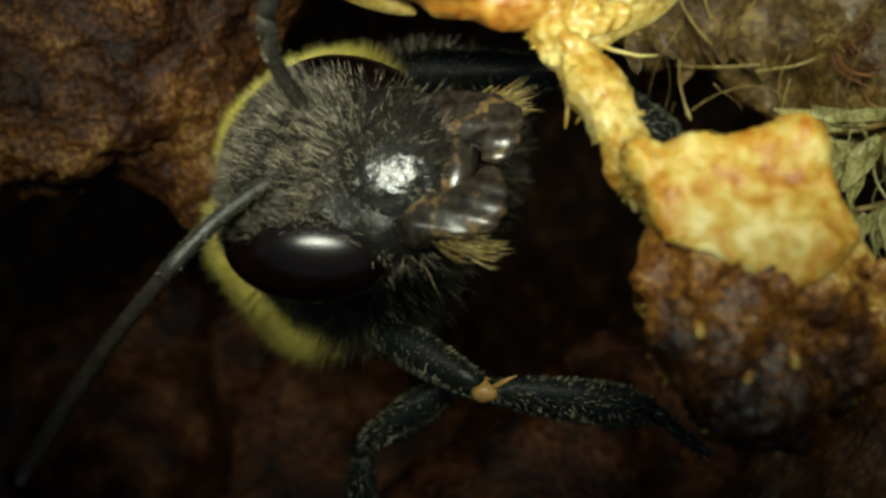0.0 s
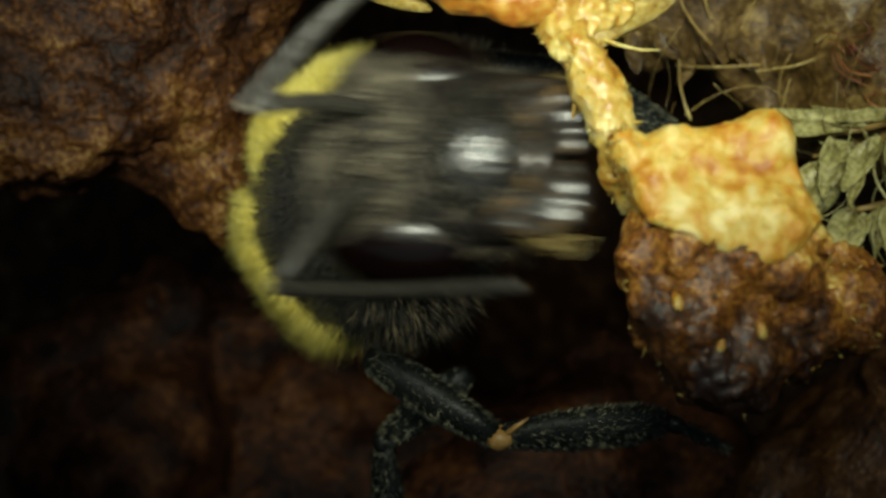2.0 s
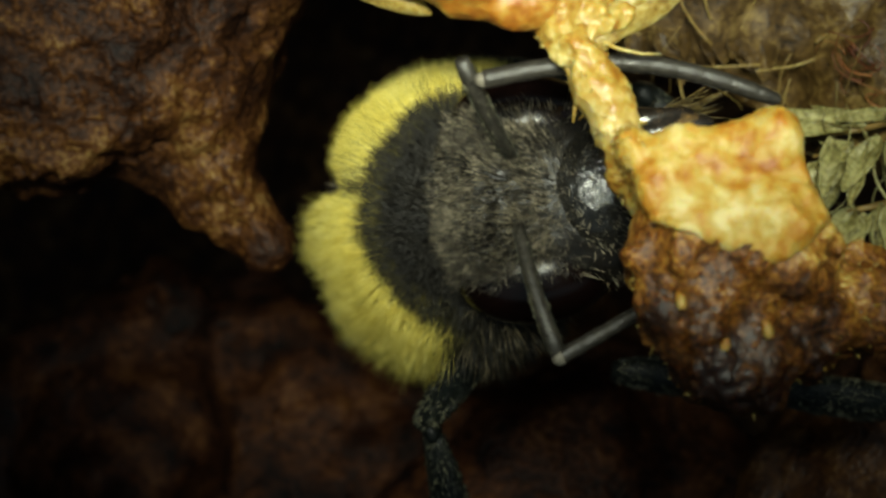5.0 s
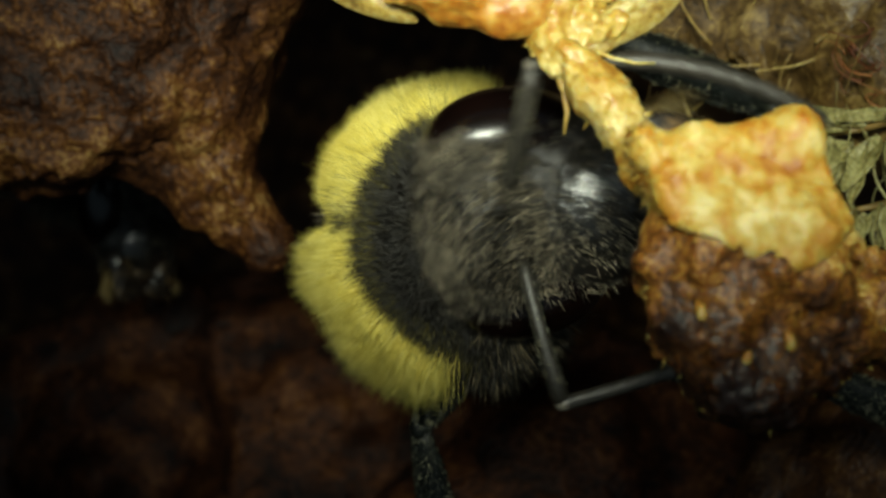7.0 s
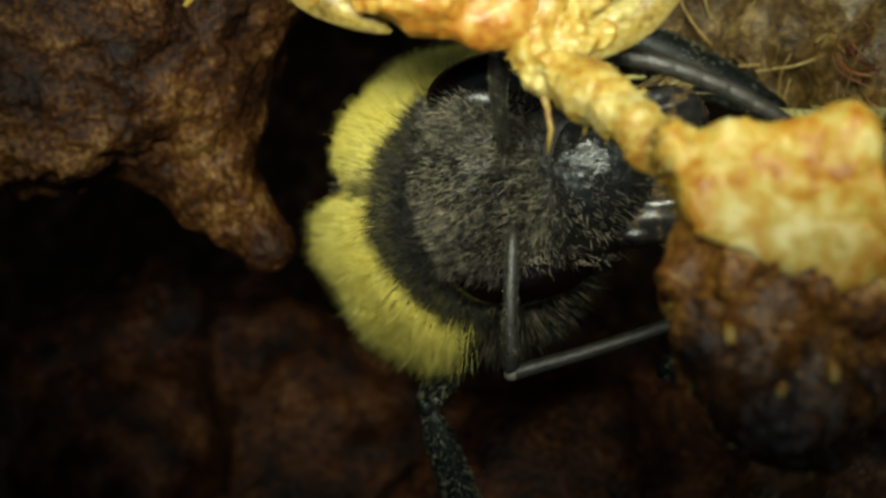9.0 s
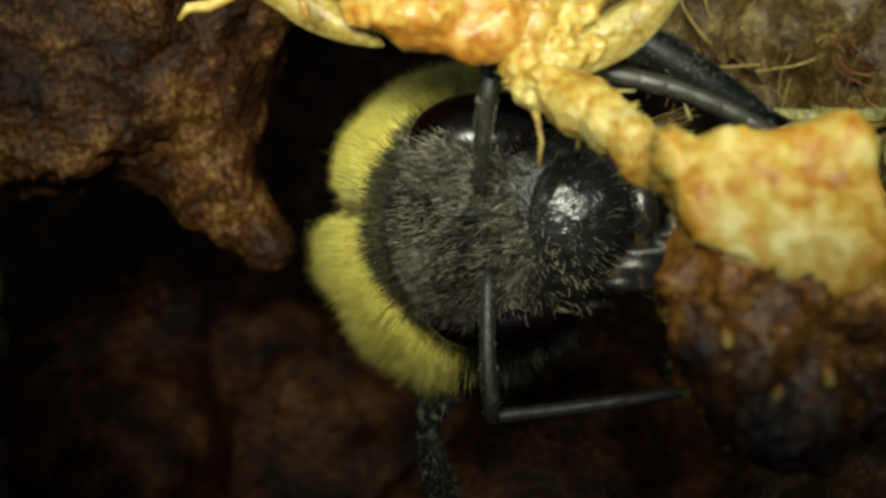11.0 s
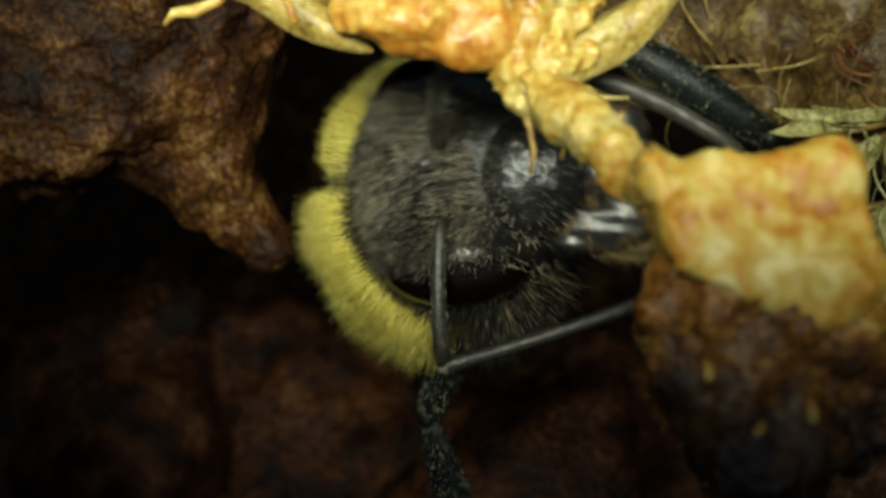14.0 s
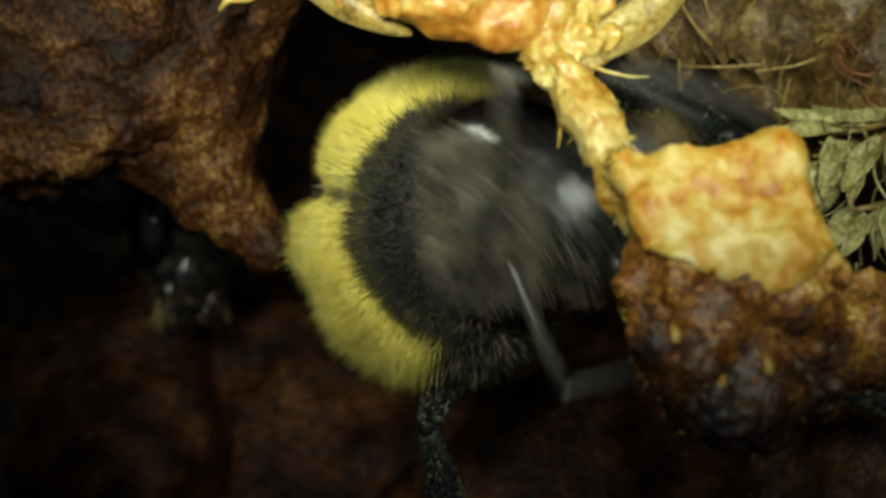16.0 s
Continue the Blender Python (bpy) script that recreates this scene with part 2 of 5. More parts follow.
def empty(name, label, category, group=""):
    ob = new(name)
    ob.empty_display_size = 0.002
    return tagged(ob, label, category, group)


# ---- the nest ----
def nest_cavity():
    v, q = ellipsoid((0, 22, 34), (75, 85, 70), 90, 60, 0.06, 0.05, 3)
    v = v + fractal(v, 0.25, 3, 8)[:, None] * 0.6
    front = v[q].mean(1)[:, 1] < -12
    ob = mesh("backdrop", v, q[~front][:, ::-1], EARTH)
    return tagged(ob, "dark brown earth hollow enclosing the whole nest", "nest hollow", kind="structure")


def upper_crust():
    def f(P):
        W = P + 0.35 * np.stack([lattice(P * 0.8, 1), lattice(P * 0.8, 2), lattice(P * 0.8, 3)], -1)
        d = union(0.8, ball(W, (-10.2, 29.0, 38.0), (6.6, 3.2, 6.6)), rod(W, (-6.9, 30.0, 32.8), (-4.65, 30.2, 30.35), 1.2, 0.8), ball(W, (-6.0, 30, 35.9), (2.1, 2.2, 3.6)))
        d = carve(0.5, d, rod(W, (-10.5, 25.2, 31.9), (-8.6, 25.3, 32.9), 0.35, 0.3))
        d = carve(0.4, d, rod(W, (-8.6, 25.3, 32.9), (-6.2, 25.9, 33.0), 0.3, 0.12))
        return d + 0.16 * fractal(P, 0.8, 4, 11) + 0.06 * fractal(P, 3.2, 2, 21) - 0.10 * np.abs(fractal(P * (0.7, 1, 1.6), 0.9, 2, 23)) + 0.05 * lattice(P * 6.0, 24)
    v, q = solid(f, (-15, 24.0, 28.6), (-3.0, 33.5, 43), 0.115)
    return tagged(mesh("wall_upper", v, q, EARTH), "crumbly rust-brown crust of old nest comb", "nest wall", kind="structure")


def lower_crust():
    def f(P):
        W = P + 0.8 * np.stack([lattice(P * 0.4, 4), lattice(P * 0.4, 5), lattice(P * 0.4, 6)], -1)
        d = union(1.5, ball(W, (-10, 52.5, 15.6), (16, 6.6, 13.2)), ball(W, (-1, 50.0, 10.0), (12, 6.0, 13.0)), ball(W, (6.0, 43.5, 21.2), (5.0, 4.0, 5.2)), ball(W, (2.6, 41.2, 18.6), (6.0, 4.2, 6.0)))
        d = carve(1.2, d, ball(W, (-12.6, 46.2, 22.0), (4.2, 5.5, 4.0)))
        d = carve(0.8, d, ball(W, (-7.6, 46.0, 25.6), (1.1, 2.8, 1.0)))
        return d + 0.45 * fractal(P, 0.35, 4, 31) + 0.1 * fractal(P, 1.6, 3, 41)
    v, q = solid(f, (-28, 35.5, -3), (22, 60, 33), 0.33)
    return tagged(mesh("wall_lower", v, q, DEEP), "dark brown pitted wall of old comb below the bee", "nest wall", kind="structure")


def side_crust():
    def f(P):
        W = P + 0.5 * np.stack([lattice(P * 0.6, 14), lattice(P * 0.6, 15), lattice(P * 0.6, 16)], -1)
        d = union(1.0, ball(W, (15.0, 32.0, 21.5), (7.4, 5.0, 7.0)), ball(W, (16.5, 29.0, 30), (6.0, 4.5, 7)))
        return d + 0.3 * fractal(P, 0.5, 4, 51) + 0.08 * fractal(P, 2.0, 3, 61)
    v, q = solid(f, (4, 22.5, 14), (22, 35, 38), 0.2)
    return tagged(mesh("wall_side", v, q, SIDE), "dark amber-brown side wall of old comb", "nest wall", kind="structure")


def fibre_wad():
    def f(P):
        W = P + 0.5 * np.stack([lattice(P * 0.7, 24), lattice(P * 0.7, 25), lattice(P * 0.7, 26)], -1)
        d = union(0.9, ball(W, (8.5, 29.0, 37.4), (5.6, 3.0, 3.6)), ball(W, (11, 28.0, 34.0), (3.4, 2.6, 2.6)), ball(W, (1, 33, 40.6), (8.0, 3, 3.2)))
        return d + 0.25 * fractal(P, 0.8, 4, 71) + 0.07 * fractal(P, 3.0, 2, 81)
    v, q = solid(f, (-8, 24.5, 30.5), (16, 37, 44), 0.17)
    return tagged(mesh("nest_lining", v, q, WAD), "matted brown fibre lining above the bee", "nest lining", kind="structure")


def curled_fibres(name, n, box, lens, widths, mat, label, curl=1.0, flat=None):
    """Many loose fibres that nobody could count, as one mesh."""
    lo, hi = np.array(box[0], float), np.array(box[1], float)
    parts = []
    for i in range(n):
        p = lo + RNG.random(3) * (hi - lo)
        L, w = RNG.uniform(*lens), RNG.uniform(*widths)
        d = RNG.normal(size=3) * (1, 0.5, 1)
        d /= np.linalg.norm(d)
        k = RNG.normal(size=3) * curl
        pts = [p]
        for s in range(9):
            d = d + np.cross(k, d) * L / 9 + RNG.normal(size=3) * 0.05
            d /= np.linalg.norm(d)
            pts.append(pts[-1] + d * L / 9)
        parts.append(tube(pts, w * np.linspace(1, 0.5, 10), 5))
    v, q = merge(*parts)
    return tagged(mesh(name, v, q, mat), label, "fibres", kind="stuff")


def moss_leaf(L, w, curve):
    """A slender keeled moss leaf, pointed at both ends, along +x."""
    s = np.linspace(0, 1, 10)
    half = w * np.sin(np.pi * np.clip(s * 0.93 + 0.05, 0, 1)) ** 0.8
    x, z = L * s, curve * L * s * s
    rows = [np.stack([x, half * k, z + k * k * half * 0.8 + 0.012], 1) for k in (-1, -0.5, 0, 0.5, 1)]
    low = [np.stack([x, half * k, z + k * k * half * 0.8 - 0.012], 1) for k in (1, 0.5, 0, -0.5, -1)]
    V = np.concatenate(rows + low)
    n, m = len(s), 10
    Q = []
    for r in range(m):
        for i in range(n - 1):
            a, b = r * n + i, (r + 1) % m * n + i
            Q.append((a, a + 1, b + 1, b))
    return V, np.array(Q)


def leafy_shoot(name, label, category, group, place, count, seed, lean, length, width, mat):
    """A short shoot whose hollow leaves hang and curl like claws. lean: their least and greatest turn, from level to hanging."""
    rng = np.random.default_rng(seed)
    shoot = empty(name, label, category, group)
    v, q = tube([(0.9, 0.3, 0.5), (0.4, 0.15, 0.25), (-0.2, 0.1, 0.1), (-0.8, 0.1, 0.0)], (0.10, 0.09, 0.07, 0.04), 7)
    mesh("stem", v, q, STRAW, shoot)
    for i in range(count):
        L = rng.uniform(*length)
        v, q = moss_leaf(L, rng.uniform(*width), rng.uniform(0.15, 0.5))
        v[:, 1] += rng.uniform(-0.1, 0.45) * v[:, 0] ** 2 / L
        v = v + 0.09 * np.stack([lattice(v * 2.3, i + 1), lattice(v * 2.3, i + 31), lattice(v * 2.3, i + 61)], 1)
        leaf = mesh("leaf", v, q, mat, shoot)
        k = (i + 0.5) / count
        leaf.matrix_basis = pose((0.8 - 1.5 * k) * MM, rng.uniform(-0.2, 0.15) * MM, (0.4 - 0.35 * k + rng.uniform(-0.2, 0.2)) * MM, 90 + rng.uniform(-40, 40), lean[0] + (lean[1] - lean[0]) * rng.random(), rng.uniform(-20, 20))
    shoot.matrix_basis = pose(*[c * MM for c in place])
    return shoot


# ---- wax that the bee pushes about ----
def wax_fringe(thing, v, n, name, seed):
    """Fine ragged shreds that stand off the torn wax."""
    rng = np.random.default_rng(seed)
    root = v[rng.integers(0, len(v), n)]
    out = root - v.mean(0)
    out /= np.linalg.norm(out, axis=1)[:, None] + 1e-9
    way = out * (1, 0.5, 1) + rng.normal(0, 0.55, (n, 3))
    hv, hf = hairs(root, way, rng.uniform(0.03, 0.13, n), rng.uniform(0.012, 0.035, n), rng.normal(0, 0.3, (n, 3)), 2)
    ob = mesh(name, hv, hf, PALE, thing, "ragged shreds of torn wax")
    ob["kind"] = "stuff"
    return ob


def wax_lump():
    """Block of fresh wax on a mass of dark amber wax. Origin in its middle."""
    thing = empty("wax_lump", "lump of pale yellow wax over dark amber wax beside the bee", "wax")

    def cap(P):
        W = P + 0.09 * np.stack([lattice(P * 2, 31), lattice(P * 2, 32), lattice(P * 2, 33)], -1)
        x, y, z = W[..., 0], W[..., 1], W[..., 2]
        flats = (z - 1.40 - 0.07 * x, -0.943 * (x + 1.34) - 0.331 * (z - 1.21), -0.30 * (x + 0.95) - 0.954 * (z - 0.06), 0.937 * (x - 1.28) + 0.35 * (z - 1.13),
                 0.62 * (x - 1.62) - 0.78 * (z - 0.02), -0.95 * (y + 0.58) + 0.31 * (z - 0.05), y - 0.55)
        d = -union(0.20, *[-g for g in flats])
        d = union(0.45, d, ball(W, (0.62, -0.32, 0.10), (0.55, 0.26, 0.22)))
        d = union(0.16, d, ball(W, (0.95, 0.0, 1.18), (0.40, 0.42, 0.46)), ball(W, (-1.12, 0.05, 1.08), (0.24, 0.3, 0.3)))
        return d + 0.12 * fractal(P, 0.9, 2, 101) + 0.035 * fractal(P, 4.0, 3, 111) + 0.012 * lattice(P * 11, 115)
    v, q = solid(cap, (-2.0, -1.3, -1.3), (2.3, 0.9, 2.0), 0.037)
    mesh("wax_cap", v, q, CREAM, thing, "pale yellow waxy cap")
    wax_fringe(thing, v[((v[:, 0] < -0.85) | (v[:, 2] < 0.0)) & (v[:, 1] > -0.2)], 450, "torn_fringe", 61)

    def mass(P):
        W = P + 0.14 * np.stack([lattice(P * 1.8, 41), lattice(P * 1.8, 42), lattice(P * 1.8, 43)], -1)
        d = union(0.22, ball(W, (0.1, 0.10, -0.55), (1.05, 0.78, 1.0)), ball(W, (0.0, -0.06, -0.25), (0.95, 0.55, 0.5)), ball(W, (0.98, -0.12, -0.42), (0.62, 0.42, 0.55)), ball(W, (1.5, 0.0, -0.2), (0.5, 0.4, 0.45)), ball(W, (-0.05, 0.2, -1.3), (0.85, 0.7, 0.85)), ball(W, (0.45, 0.3, -1.95), (0.92, 0.75, 0.85)), ball(W, (1.3, 0.3, -0.6), (0.8, 0.65, 0.9)),
                  ball(W, (1.5, 0.5, -1.4), (0.9, 0.7, 0.8)), ball(W, (2.2, 0.9, -1.1), (1.0, 0.8, 0.9)), ball(W, (-0.62, 0.15, -0.2), (0.5, 0.55, 0.7)))
        return d + 0.12 * fractal(P, 1.4, 3, 121) + 0.05 * fractal(P, 4.2, 3, 131) - 0.03 * np.abs(lattice(P * 7, 133)) + 0.018 * lattice(P * 13, 135)
    v, q = solid(mass, (-1.9, -1.3, -3.0), (3.6, 2.0, 1.0), 0.043)
    mesh("amber_mass", v, q, AMBER, thing, "glossy dark amber-brown wax with shade painted in toward the bottom")
    wax_fringe(thing, v[v[:, 1] > 0.0], 220, "torn_fringe", 62)
    rng = np.random.default_rng(5)
    for p in ((0.15, -0.45, -1.75), (0.78, -0.42, -1.5), (-0.45, -0.46, -1.1)):
        v, q = ellipsoid((0, 0, 0), (0.07, 0.06, 0.15), 14, 10, 0.35, 6, 9)
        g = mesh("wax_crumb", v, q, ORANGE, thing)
        g.matrix_basis = pose(*[c * MM for c in p], rng.uniform(-30, 30), rng.uniform(-40, 40), 0)
    return thing


def wax_roof():
    """Torn orange wax over the hollow, with a hanging spike. Origin at the knot above the spike."""
    thing = empty("wax_roof", "torn glossy orange-yellow wax hanging over the bee", "wax")

    def knot(P):
        W = P + 0.06 * np.stack([lattice(P * 3, 51), lattice(P * 3, 52), lattice(P * 3, 53)], -1)
        d = union(0.12, ball(W, (0.05, 0, 0.35), (0.42, 0.35, 0.55)), ball(W, (0.5, 0.05, 0.5), (0.5, 0.3, 0.3)), ball(W, (-0.05, 0, -0.05), (0.2, 0.2, 0.3)),
                  rod(W, (0.4, 0.0, 0.6), (1.15, 0.1, 1.3), 0.24, 0.14), rod(W, (0.0, 0, 0.5), (0.25, 0, 1.5), 0.3, 0.3))
        return d + 0.12 * fractal(P, 1.7, 3, 141) - 0.07 * np.abs(fractal(P, 3.2, 3, 151))
    v, q = solid(knot, (-0.8, -0.7, -0.7), (1.6, 0.8, 1.7), 0.035)
    mesh("wax_knot", v, q, PALE, thing, "bright yellow torn wax knot")
    wax_fringe(thing, v[v[:, 1] > -0.05], 300, "torn_fringe", 63)

    def slab(P):
        W = P + 0.06 * np.stack([lattice(P * 2, 61), lattice(P * 2, 62), lattice(P * 2, 63)], -1)
        d = union(0.25, ball(W, (-1.35, 0.0, 0.92), (0.85, 0.5, 0.42)), ball(W, (-0.5, 0, 0.72), (0.62, 0.45, 0.42)), ball(W, (-1.2, 0.2, 1.6), (1.1, 0.5, 0.8)), ball(W, (-1.95, 0.1, 1.2), (0.45, 0.3, 0.3)), ball(W, (-0.75, -0.1, 0.58), (0.35, 0.3, 0.28)))
        return d + 0.13 * fractal(P, 1.5, 3, 161) - 0.05 * np.abs(fractal(P, 3.5, 3, 171))
    v, q = solid(slab, (-3.3, -0.8, 0.0), (0.4, 1.0, 2.7), 0.045)
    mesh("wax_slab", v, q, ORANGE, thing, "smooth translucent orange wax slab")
    pts = [(0.0, 0, 0.05), (0.08, -0.02, -0.25), (0.16, -0.03, -0.55), (0.21, -0.02, -0.85), (0.17, 0, -1.17)]
    v, q = tube(pts, (0.13, 0.085, 0.05, 0.038, 0.018), 10)
    mesh("spike", v + 0.015 * fractal(v, 6, 2, 5)[:, None], q, FLAKE, thing, "thin hanging wax spike")
    v, q = tube([(0.5, -0.05, 0.1), (0.85, -0.1, -0.05), (1.2, -0.15, -0.14), (1.5, -0.1, -0.13)], (0.04, 0.03, 0.025, 0.015), 7)
    mesh("thread", v, q, PALE, thing)
    v, q = tube([(0.95, 0, 1.35), (1.02, 0, 0.75), (0.85, -0.05, 0.4), (0.45, -0.1, 0.25)], (0.03, 0.035, 0.03, 0.02), 7)
    mesh("thread", v, q, PALE, thing)
    for p, turn, L, w in (((-4.2, 0.3, 1.68), (0, 25, 0), 2.45, 0.30), ((-3.8, 0.5, 1.95), (20, 24, 0), 2.2, 0.32), ((0.30, -0.1, 0.0), (-15, -40, 0), 2.5, 0.36), ((0.25, 0.1, 0.25), (25, -58, 0), 1.9, 0.30), ((0.5, 0.0, 0.35), (40, -22, 0), 1.6, 0.22)):
        v, q = moss_leaf(L, w, 0.10)
        v = v[:, [0, 2, 1]] + 0.10 * np.stack([lattice(v * 1.5, 71), lattice(v * 1.5, 72), 1.3 * lattice(v * 1.1, 73)], 1) + 0.03 * fractal(v, 4, 2, 74)[:, None]
        flake = mesh("bract", v, q, FLAKE, thing, "papery straw-coloured bract")
        flake.matrix_basis = pose(*[c * MM for c in p], *turn)
    v, q = tube([(-4.95, 0.4, 0.92), (-4.8, 0.3, 1.08), (-4.5, 0.3, 1.12), (-4.2, 0.35, 1.25), (-4.05, 0.4, 1.5), (-3.9, 0.4, 2.1)], (0.03, 0.07, 0.09, 0.08, 0.10, 0.09), 9)
    mesh("wax_curl", v + 0.04 * fractal(v, 3.5, 2, 6)[:, None], q, PALE, thing, "small curled flake of yellow wax")
    v, q = tube([(-3.2, -0.1, 1.3), (-3.1, -0.1, 1.08), (-3.03, -0.1, 0.88)], (0.05, 0.055, 0.06), 8)
    mesh("wax_grain", v, q, PALE, thing)
    return thing


def wax_strand():
    """Short bridge of wax from the roof to the lump, along +x."""
    def f(P):
        W = P + 0.05 * np.stack([lattice(P * 3, 91), lattice(P * 3, 92), lattice(P * 3, 93)], -1)
        d = union(0.12, rod(W, (-0.1, 0, 0), (0.8, 0.0, 0.05), 0.36, 0.33), rod(W, (0.8, 0, 0.05), (2.4, 0, -0.02), 0.29, 0.34))
        return d + 0.13 * fractal(P, 1.3, 3, 181) + 0.05 * fractal(P, 5, 3, 191)
    v, q = solid(f, (-0.7, -0.7, -0.7), (3.5, 0.7, 0.7), 0.034)
    thing = empty("wax_strand", "ragged yellow wax strand joining the torn wax", "wax")
    mesh("strand_core", v, q, PALE, thing)
    wax_fringe(thing, v, 120, "torn_fringe", 64)
    rng = np.random.default_rng(8)
    for x, a in ((0.45, 0.6), (0.9, 2.6), (1.4, -0.9)):
        v, q = tube([(0, 0, 0), (0.05, 0, 0.12), (0.12, 0.02, 0.26)], (0.07, 0.04, 0.012), 7)
        chip = mesh("wax_shred", v + 0.02 * fractal(v, 6, 2, 3)[:, None], q, PALE, thing)
        chip.matrix_basis = pose(x * MM, -0.24 * math.sin(a) * MM, 0.24 * math.cos(a) * MM, math.degrees(a), rng.uniform(-20, 20), 0)
    return thing


# ---- bumblebees. Body axes: x forward, y towards the back (dorsal), z to the bee's right ----
def thorax_hairs(thing, n, polar, azimuth, length, width, mat, name, label, lean=0.15, notch=False, seed=1, spread=0.06):
    rng = np.random.default_rng(seed)
    th = np.radians(rng.uniform(polar[0], polar[1], n))
    ph = np.radians(rng.uniform(azimuth[0], azimuth[1], n) + rng.normal(0, 6, n))
    D = np.stack([np.cos(th), np.sin(th) * np.cos(ph), np.sin(th) * np.sin(ph)], 1)
    root = D * np.array((2.3, 2.45, 2.5))
    root[:, 1] *= np.where(root[:, 1] < 0, 0.68, 1)
    way = D * np.array((0.55, 1, 1)) + (lean, 0, 0)
    tuft = np.stack([lattice(root * 2.2, 5), lattice(root * 2.2, 6), lattice(root * 2.2, 7)], 1)
    fine = np.stack([lattice(root * 6.5, 25), lattice(root * 6.5, 26), lattice(root * 6.5, 27)], 1)
    way = way / np.linalg.norm(way, axis=1)[:, None] + 0.22 * tuft + 0.24 * fine + rng.normal(0, spread, (n, 3))
    L = rng.uniform(length[0], length[1], n) * (1 + 0.16 * lattice(root * 1.5, 9))
    if notch:
        a = np.degrees(ph)
        lobe = np.clip((a + 3) / 6, 0, 1)
        L = L * (0.84 + 0.34 * lobe) * (1 + 0.10 * np.sin(np.radians(2 * np.clip(np.abs(a), 0, 90))))
        L = L * (1 - 0.45 * np.exp(-((a + 8) / 6) ** 2)) * (1 - 0.10 * np.exp(-((a - 28) / 5) ** 2))
    v, f = hairs(root, way, L, rng.uniform(width[0], width[1], n), rng.normal(0, 0.10, (n, 3)) + (-0.10, 0, 0))
    ob = mesh(name, v, f, mat, thing, label)
    ob["kind"] = "stuff"
    return ob


def surface_hairs(thing, n, c, r, keep, length, width, mat, name, label, comb=(0, 0, 0), seed=1, spread=0.3):
    """Hairs on an ellipsoid where keep(direction array) holds."""
    rng = np.random.default_rng(seed)
    D = rng.normal(size=(n * 3, 3))
    D /= np.linalg.norm(D, axis=1)[:, None]
    D = D[keep(D)][:n]
    root = D * np.array(r, float) + np.array(c, float)
    nor = D / np.array(r, float)
    nor /= np.linalg.norm(nor, axis=1)[:, None]
    way = nor + np.array(comb, float) + rng.normal(0, spread, D.shape) + 0.35 * np.stack([lattice(root * 2.5, 15), lattice(root * 2.5, 16), lattice(root * 2.5, 17)], 1)
    k = len(D)
    v, f = hairs(root, way, rng.uniform(length[0], length[1], k), rng.uniform(width[0], width[1], k), rng.normal(0, 0.15, (k, 3)))
    ob = mesh(name, v, f, mat, thing, label)
    ob["kind"] = "stuff"
    return ob


def limb(name, L, radii, mat, parent, label="", flat=1.0, bristles=0, seed=3, arch=0.0, sides=12, shag=1.0):
    """A leg or feeler joint along +x from the origin."""
    s = np.linspace(0, 1, len(radii))
    pts = np.stack([L * s, 0 * s, arch * L * np.sin(np.pi * s)], 1)
    v, q = tube(pts, radii, sides)
    v = v * (1, flat, 1)
    ob = mesh(name, v, q, mat, parent, label)
    if bristles:
        rng = np.random.default_rng(seed)
        t = rng.uniform(0.03, 0.97, bristles)
        a = rng.uniform(0, 2 * np.pi, bristles)
        r = np.interp(t, s, radii)
        nor = np.stack([0 * t, np.cos(a), np.sin(a)], 1)
        root = np.stack([L * t, 0 * t, arch * L * np.sin(np.pi * t)], 1) + nor * r[:, None] * (1, flat, 1)
        v, f = hairs(root, nor + (0.9, 0, 0) + rng.normal(0, 0.2, nor.shape), shag * rng.uniform(0.08, 0.17, bristles), (0.4 + 0.6 * shag) * rng.uniform(0.010, 0.017, bristles), 0 * nor, 2)
        h = mesh("bristles", v, f, LFUR, ob)
        h["kind"] = "stuff"
    return ob


def flagellum(parent, name="flagellum", thick=0.15, arch=0.0):
    """Eleven short feeler joints end to end, as one bending-free piece along +x."""
    s, pts, rad = 0.0, [], []
    for i in range(11):
        L = 0.42 if i else 0.5
        r = thick - 0.0015 * i
        for k, w in ((0.02, 0.93), (0.14, 1.0), (0.85, 1.0), (0.97, 0.93)):
            x = s + L * k
            pts.append((x, arch * math.sin(math.pi * x / 4.7), -0.012 * x * x))
            rad.append(r * w * (1 if i < 10 else (0.97, 0.92, 0.7, 0.35)[len(rad) % 4]))
        s += L
    v, q = tube(pts, rad, 12)
    return mesh(name, v, q, ANTM, parent, "grey-black jointed feeler")


